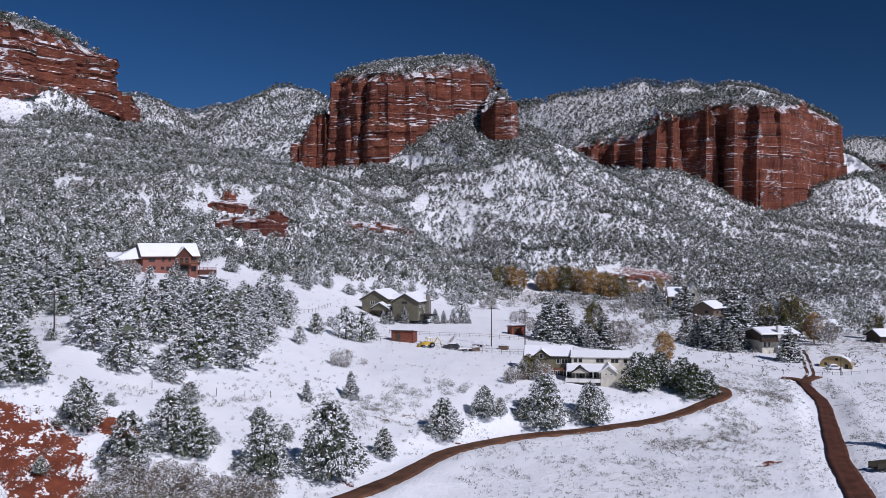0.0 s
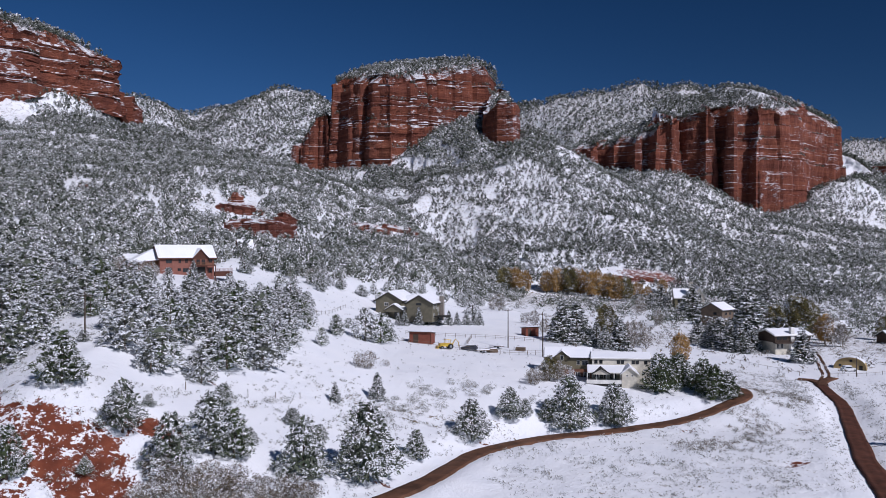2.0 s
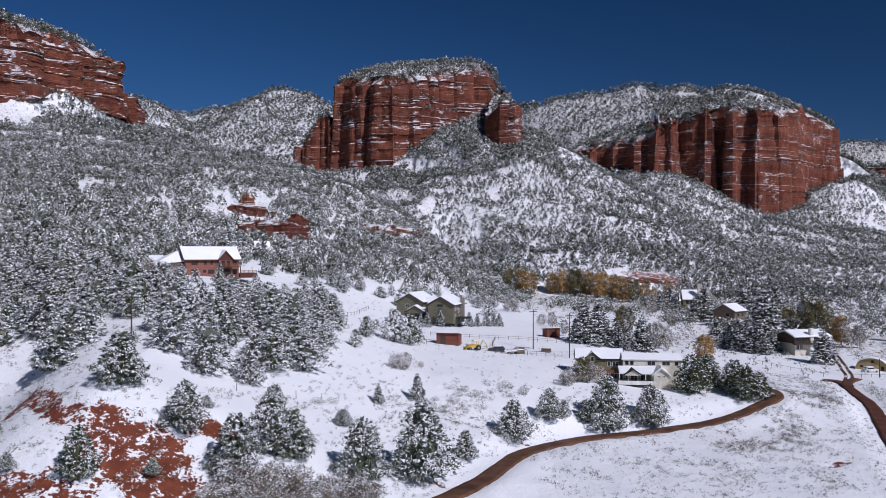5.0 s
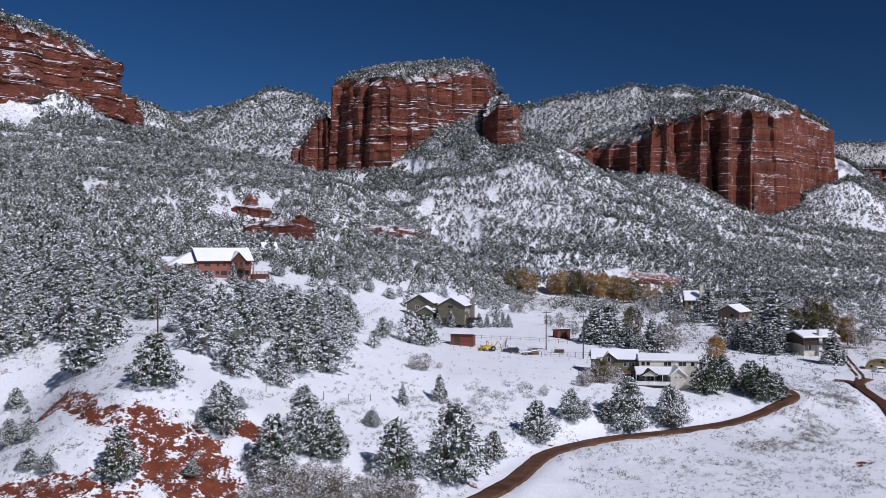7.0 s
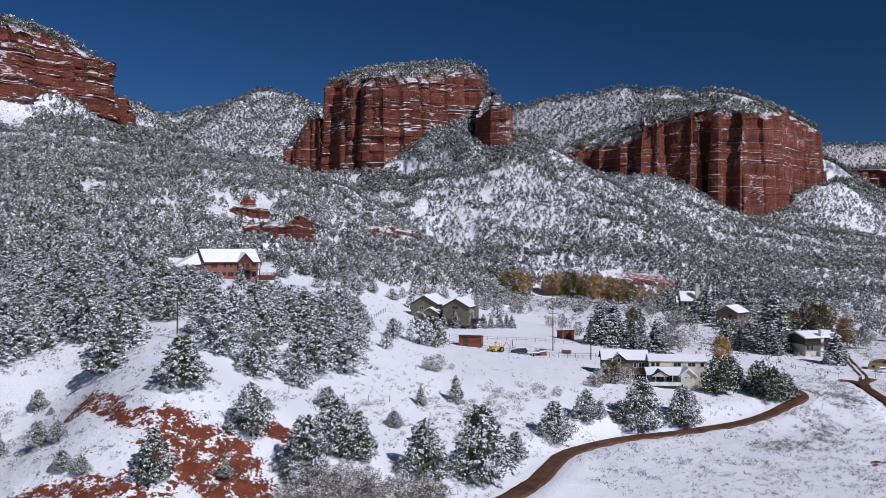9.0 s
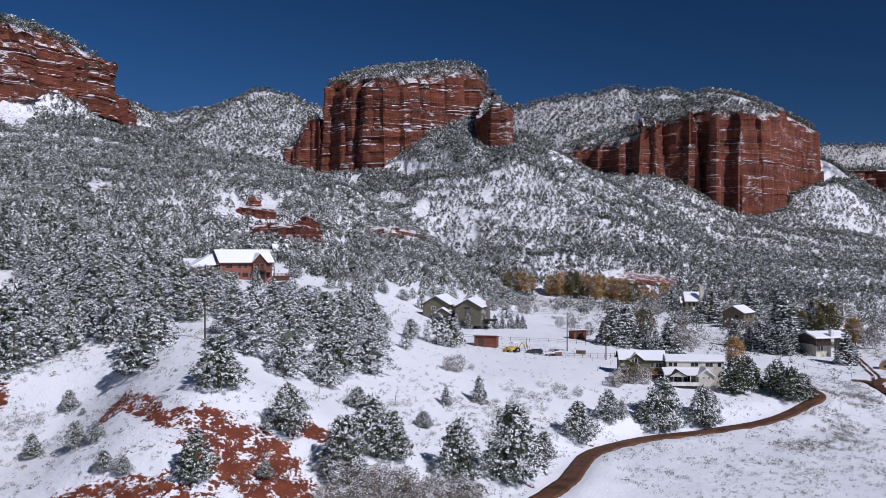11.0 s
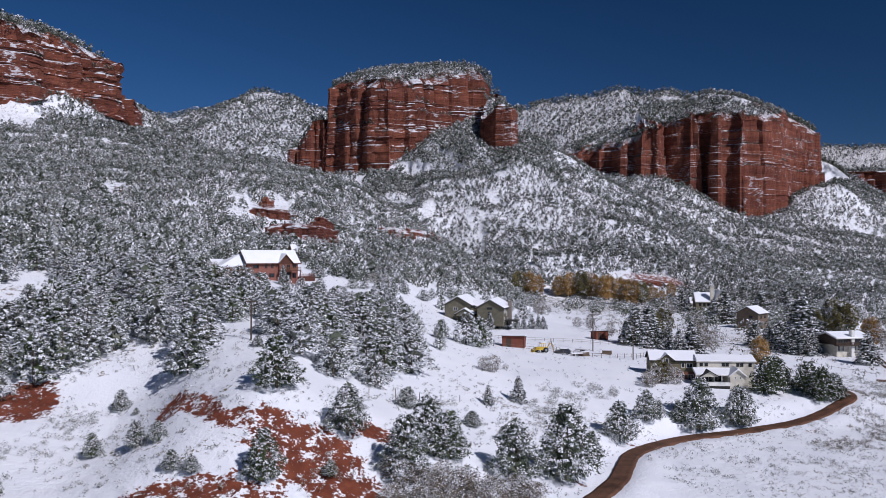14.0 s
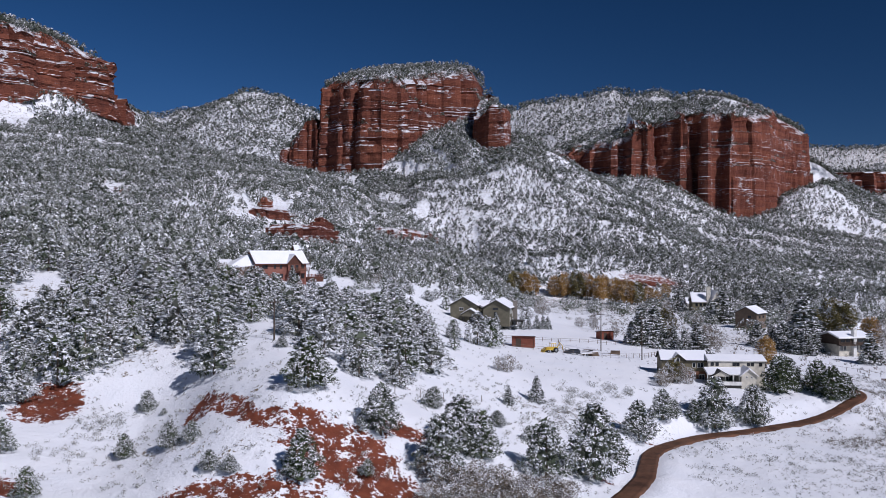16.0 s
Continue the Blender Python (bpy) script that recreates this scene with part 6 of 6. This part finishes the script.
def arch_barn():
    z = z_at(118, 266)
    h = thing("arched_barn", "ochre arched barn with a snow-capped rim and open door", "barn", 117.8, 262.0, -1.2, -30, scale=0.86)
    n = 18
    arc = [(5.2 * math.cos(math.pi * i / n), 4.7 * math.sin(math.pi * i / n) ** 0.72) for i in range(n + 1)]
    part("end_wall", prism(arc, 0.0, 0.25, "y"), M_YELLOWWALL, h)
    shell = [(p * 1.02, q * 1.02 + 0.02) for p, q in arc] + [(p, q) for p, q in arc[::-1]]
    part("shell", prism(shell, -0.5, 4.0, "y"), M_YELLOWWALL, h)
    cap = [(p * 1.045, q * 1.06 + 0.03) for p, q in arc[3:-3]] + [(p * 1.022, q * 1.022 + 0.02) for p, q in arc[3:-3][::-1]]
    part("snow_cover", prism(cap, -0.45, 3.9, "y"), M_SNOW, h, "snow along the arched roof")
    window(h, 0.0, "-y", -3.2, 1.9, 0.9, 0.8, M_TRIM, 0)
    window(h, 0.0, "-y", 0.3, 3.6, 0.9, 0.8, M_TRIM, 0)
    part("door", box(2.9, 4.0, -0.08, 0.02, 0.0, 2.05), M_TRIM, h, "dark doorway")


def shed(x, y, turn, w, d, t, label):
    h = thing("shed", label, "shed", x, y, z_at(x, y) - 0.2, turn, "red sheds")
    part("wall", prism([(0, 0), (d, 0), (d, t * 0.86), (0, t)], -w / 2, w / 2), M_SHED, h)
    r = part("roof", prism([(-0.5, t + 0.06), (d + 0.4, t * 0.83), (d + 0.4, t * 0.83 + 0.12), (-0.5, t + 0.18)], -w / 2 - 0.3, w / 2 + 0.3), M_ROOF, h)
    part("snow_cover", prism([(-0.45, t + 0.18), (d + 0.35, t * 0.83 + 0.12), (d + 0.35, t * 0.83 + 0.34), (-0.45, t + 0.42)], -w / 2 - 0.25, w / 2 + 0.25), M_SNOW, r)
    part("door", box(-w * 0.32, -w * 0.08, -0.05, 0.01, 0.1, t * 0.8), M_BROWN, h)
    for u in (-w / 2 + 0.06, w / 2 - 0.06):
        part("corner_board", box(u - 0.07, u + 0.07, -0.06, -0.01, 0, t), M_REDDARK, h)
    return h


def small_house(x, y, turn, w, d, eave, ridge, wall, label):
    z = z_at(x, y)
    h = thing("far_house", label, "house", x, y, z, turn)
    gable(h, -w / 2, w / 2, -d / 2, d / 2, -1.5, eave, ridge, "x", wall, M_TRIM, 0.8, 0.7, 0.35)
    for u in (-w * 0.28, 0.0, w * 0.28):
        window(h, -d / 2, "-y", u, eave * 0.55, 1.5, 1.3, M_TRIM, 1)
    return h


red_house()
white_house()
green_house()
ranch_house()
brown_house()
chimney_house()
cabin()
arch_barn()
shed(-11.2, 240.0, -14, 6.2, 4.2, 3.3, "low red shed with a snowy roof in the paddock")
shed(24.8, 288.5, 18, 4.6, 3.6, 3.2, "small red shed with a snowy roof by the fence")
small_house(-101.4, 261.5, 4, 9, 5, 2.0, 3.0, M_REDWALL, "low red outbuilding with a deep snowy roof")
small_house(168, 330, 10, 12, 8, 2.6, 4.6, M_BROWN, "low dark house with a snowy roof under trees")
small_house(160, 372, 0, 13, 9, 2.8, 5.0, M_TANWALL, "low tan house with a snowy roof behind trees")
small_house(150, 560, -12, 13, 9, 4.5, 7.6, M_WHITEWALL, "two-storey pale house under the wooded slope")


def farm_trailer(x, y, turn):
    h = thing("farm_trailer", "dark olive flatbed farm trailer parked in the snow", "trailer", x, y, z_at(x, y), turn)
    part("bed", box(-2.2, 2.2, -1.0, 1.0, 0.55, 0.75), M_TANDARK, h)
    for v in (-1.0, 0.94):
        part("side_board", box(-2.2, 2.2, v, v + 0.06, 0.75, 1.5), M_TANDARK, h)
    part("tail_board", box(2.14, 2.2, -0.94, 0.94, 0.75, 1.5), M_TANDARK, h)
    part("drawbar", box(-3.6, -2.2, -0.06, 0.06, 0.5, 0.62), M_METAL, h, "pale metal drawbar")
    for u in (-0.55, 0.55):
        for v in (-1.12, 1.0):
            part("wheel", tube([(u, v, 0.36), (u, v + 0.14, 0.36)], [0.38, 0.38], 12), M_TYRE, h)


M_TANDARK = paint("dark_olive_paint", (0.045, 0.042, 0.03), 0.2)
farm_trailer(74.9, 148.7, 20)
plant("spruce_tree", "tall snowy spruce with dark drooping boughs", "tree", "spruces", *SPRUCE[0], 87.5, 160.5, 1.2, 0.5, 1.0)


# ---- poles and wires ----
def utility_pole(x, y, tall, turn, arm=True):
    h = thing("utility_pole", "tall dark wooden utility pole with a crossarm" if arm else "plain dark wooden pole", "utility pole", x, y, z_at(x, y), turn, "utility poles")
    part("pole", tube([(0, 0, -0.5), (0, 0, tall * 0.5), (0, 0, tall)], [0.17, 0.14, 0.11], 8), M_POLE, h)
    if arm:
        part("crossarm", box(-1.2, 1.2, -0.07, 0.07, tall - 0.7, tall - 0.55), M_POLE, h)
        for u in (-1.05, -0.5, 0.5, 1.05):
            part("insulator", tube([(u, 0, tall - 0.55), (u, 0, tall - 0.38)], [0.05, 0.04], 6), M_METAL, h)
    return h


def wire(a, b, sag):
    pts = []
    for i in range(13):
        t = i / 12
        pts.append((a[0] + (b[0] - a[0]) * t, a[1] + (b[1] - a[1]) * t, a[2] + (b[2] - a[2]) * t - sag * 4 * t * (1 - t)))
    v, f = tube(pts, [0.012] * 13, 3)
    ob = mesh_object("power_line", v, f, M_TRIM)
    tagged(ob, "thin sagging black power line between poles", "power line", "power lines")


POLES = [(14.0, 252.4, 11.6, 20, True), (22.4, 238.5, 12.4, 20, True), (-68.8, 154.6, 7.4, 15, True), (112.8, 247.5, 5.5, 0, False), (96.0, 150.0, 6.5, 0, False)]
for x, y, tall, turn, arm in POLES:
    utility_pole(x, y, tall, turn, arm)
tops = [(x, y, z_at(x, y) + tall - 0.4) for x, y, tall, _, _ in POLES]
wire(tops[0], tops[1], 0.25)
wire(tops[1], (33, 211, 9.4), 0.5)
wire(tops[0], (-8, 300, 17.5), 1.0)


# ---- fences ----
def fence(points, spacing, tall, rails, label, material=None):
    c = smooth_line(points, 0.5) if len(points) > 2 else np.array([np.array(points[0]) + (np.array(points[1]) - np.array(points[0])) * t for t in np.linspace(0, 1, 60)])
    seg = np.concatenate([[0], np.cumsum(np.hypot(*np.diff(c, axis=0).T))])
    n = max(2, int(seg[-1] / spacing))
    at = np.linspace(0, seg[-1], n)
    px, py = np.interp(at, seg, c[:, 0]), np.interp(at, seg, c[:, 1])
    pz = land(px, py)
    h = thing("fence", label, "fence", 0, 0, 0, 0, "paddock fences")
    rng = random.Random(n)
    for x, y, z in zip(px, py, pz):
        lx, ly = rng.uniform(-0.05, 0.05), rng.uniform(-0.05, 0.05)
        part("post", tube([(x, y, z - 0.3), (x + lx, y + ly, z + tall * rng.uniform(0.9, 1.1))], [0.07, 0.06], 6), material or M_WOOD, h)
    for k in range(rails):
        up = tall * (0.45 + 0.45 * k) if rails > 1 else tall * 0.8
        pts = [(x, y, z + up) for x, y, z in zip(px, py, pz)]
        part("rail", tube(pts, [0.035] * len(pts), 4), material or M_WOOD, h)


fence([(-17, 238), (-10, 236), (4, 236), (14, 238), (24, 244), (30, 252)], 2.6, 1.3, 2, "weathered wooden paddock fence in the snow")
fence([(-16, 262), (0, 268), (16, 272), (30, 276)], 3.0, 1.2, 2, "weathered wooden rail fence across the field")
fence([(4, 238), (2, 250), (4, 268)], 2.6, 1.2, 2, "cross fence of grey wooden posts and rails")
fence([(30, 252), (36, 266), (36, 284)], 3.0, 1.2, 1, "snowy wire fence on wooden posts")
fence([(84, 268), (90, 256), (96, 246)], 3.0, 1.2, 1, "thin fence beside the lane")
fence([(104, 246), (118, 250), (140, 262)], 3.0, 1.0, 1, "low fence along the snowy field")
fence([(-48, 226), (-40, 250), (-36, 280)], 3.4, 1.2, 1, "wire fence on wooden posts up the slope")
fence([(-47, 141), (-38, 149), (-31, 157)], 4.0, 1.2, 0, "row of leaning grey fence posts")


# ---- vehicles and yard clutter ----
def wheel(h, x, y, z, r, w, axis="y"):
    n = 16
    def ring(rad, a):
        return [(x + rad * math.cos(6.2832 * i / n), a, z + rad * math.sin(6.2832 * i / n)) for i in range(n)]
    v = ring(r, y - w / 2) + ring(r, y + w / 2)
    f = [(i, (i + 1) % n, n + (i + 1) % n, n + i) for i in range(n)] + [tuple(range(n)), tuple(range(n, 2 * n))[::-1]]
    t = part("wheel", (v, f), M_TYRE, h)
    v = ring(r * 0.5, y - w / 2 - 0.02) + ring(r * 0.5, y + w / 2 + 0.02)
    part("rim", (v, f), M_METAL, t)


def car(x, y, turn, body, label, snow=True):
    h = thing("car", label, "car", x, y, z_at(x, y), turn, "parked cars")
    side = [(-2.2, 0.35), (2.2, 0.35), (2.25, 0.8), (2.1, 0.98), (1.1, 1.05), (0.5, 1.55), (-1.5, 1.6), (-2.1, 1.05), (-2.25, 0.85)]
    bodyv = [(p, yy, q) for yy in (-0.85, 0.85) for p, q in side]
    n = len(side)
    part("body", (bodyv, [(i, (i + 1) % n, n + (i + 1) % n, n + i) for i in range(n)] + [tuple(range(n))[::-1], tuple(range(n, 2 * n))]), body, h)
    for yy in (-0.862, 0.862):
        part("side_window", ([(-1.7, yy, 1.1), (0.85, yy, 1.1), (0.4, yy, 1.48), (-1.4, yy, 1.52)], [(0, 1, 2, 3)]), M_GLASS, h)
    part("windscreen", ([(1.06, -0.75, 1.08), (1.06, 0.75, 1.08), (0.55, 0.7, 1.52), (0.55, -0.7, 1.52)], [(0, 1, 2, 3)]), M_GLASS, h)
    for wx in (-1.4, 1.4):
        for wy in (-0.78, 0.78):
            wheel(h, wx, wy, 0.33, 0.33, 0.22)
    if snow:
        part("snow_cover", prism([(-0.8, 1.6), (0.8, 1.57), (0.7, 1.78), (-0.7, 1.8)], -1.5, 0.5, "x"), M_SNOW, h, "snow on the car roof")


def digger(x, y, turn):
    h = thing("backhoe", "yellow backhoe tractor half covered in snow", "tractor", x, y, z_at(x, y), turn)
    part("body", prism([(-1.6, 0.7), (1.9, 0.7), (1.9, 1.5), (0.5, 1.6), (-1.6, 1.4)], -0.6, 0.6, "y"), M_YELLOW, h)
    part("canopy", box(-1.0, 0.5, -0.75, 0.75, 2.5, 2.62), M_YELLOW, h)
    for px in (-0.95, 0.4):
        for py in (-0.65, 0.65):
            part("canopy_post", box(px - 0.05, px + 0.05, py - 0.05, py + 0.05, 1.4, 2.5), M_YELLOW, h)
    for wy in (-0.85, 0.85):
        wheel(h, -0.9, wy, 0.7, 0.7, 0.4)
        wheel(h, 1.5, wy, 0.45, 0.45, 0.3)
    part("loader_bucket", prism([(2.6, 0.1), (3.3, 0.1), (3.4, 0.3), (2.8, 0.35), (2.7, 0.95), (2.6, 0.95)], -1.0, 1.0, "y"), M_YELLOW, h)
    for wy in (-0.7, 0.7):
        part("loader_arm", tube([(0.6, wy, 1.4), (1.9, wy, 1.3), (2.65, wy, 0.5)], [0.1, 0.1, 0.08], 4), M_YELLOW, h)
    part("boom", tube([(-1.6, 0, 1.0), (-2.6, 0, 2.6), (-3.5, 0, 1.6), (-3.6, 0, 0.5)], [0.16, 0.14, 0.12, 0.1], 4), M_YELLOW, h)
    part("snow_cover", box(-0.95, 0.45, -0.7, 0.7, 2.62, 2.8), M_SNOW, h)


def trailer(x, y, turn, label):
    h = thing("flat_trailer", label, "trailer", x, y, z_at(x, y), turn, "trailers")
    part("bed", box(-1.9, 1.9, -0.9, 0.9, 0.55, 0.7), M_WOOD, h)
    part("drawbar", tube([(1.9, 0, 0.6), (3.2, 0, 0.5)], [0.06, 0.05], 5), M_METAL, h)
    for wy in (-0.95, 0.95):
        wheel(h, 0, wy, 0.36, 0.36, 0.2)
    part("snow_cover", box(-1.8, 1.8, -0.82, 0.82, 0.7, 0.92), M_SNOW, h)


def log_pile(x, y, turn):
    h = thing("log_pile", "pile of cut logs capped with snow", "log pile", x, y, z_at(x, y), turn, "log piles")
    for row in range(3):
        for i in range(5 - row):
            part("log", tube([(-1.3, (i - (4 - row) / 2) * 0.42, 0.2 + row * 0.36), (1.3, (i - (4 - row) / 2) * 0.42, 0.2 + row * 0.36)], [0.2, 0.19], 7), M_WOOD, h)
    part("snow_cover", box(-1.2, 1.2, -0.55, 0.55, 1.1, 1.28), M_SNOW, h)


digger(-4.0, 234.5, 200)
car(2.2, 236.8, 165, M_CARDARK, "dark car half buried in snow by the fence")
trailer(5.8, 236.2, 20, "low flat trailer covered in snow")
trailer(10.5, 250.5, -30, "old flat trailer under snow near a pole")
log_pile(8.6, 238.6, 30)
log_pile(17.2, 248.0, -20)
car(115.8, 258.6, 8, M_CARWHITE, "white car parked before the arched barn")
car(140.0, 262.0, 30, M_CARDARK, "dark car parked beside the far field")
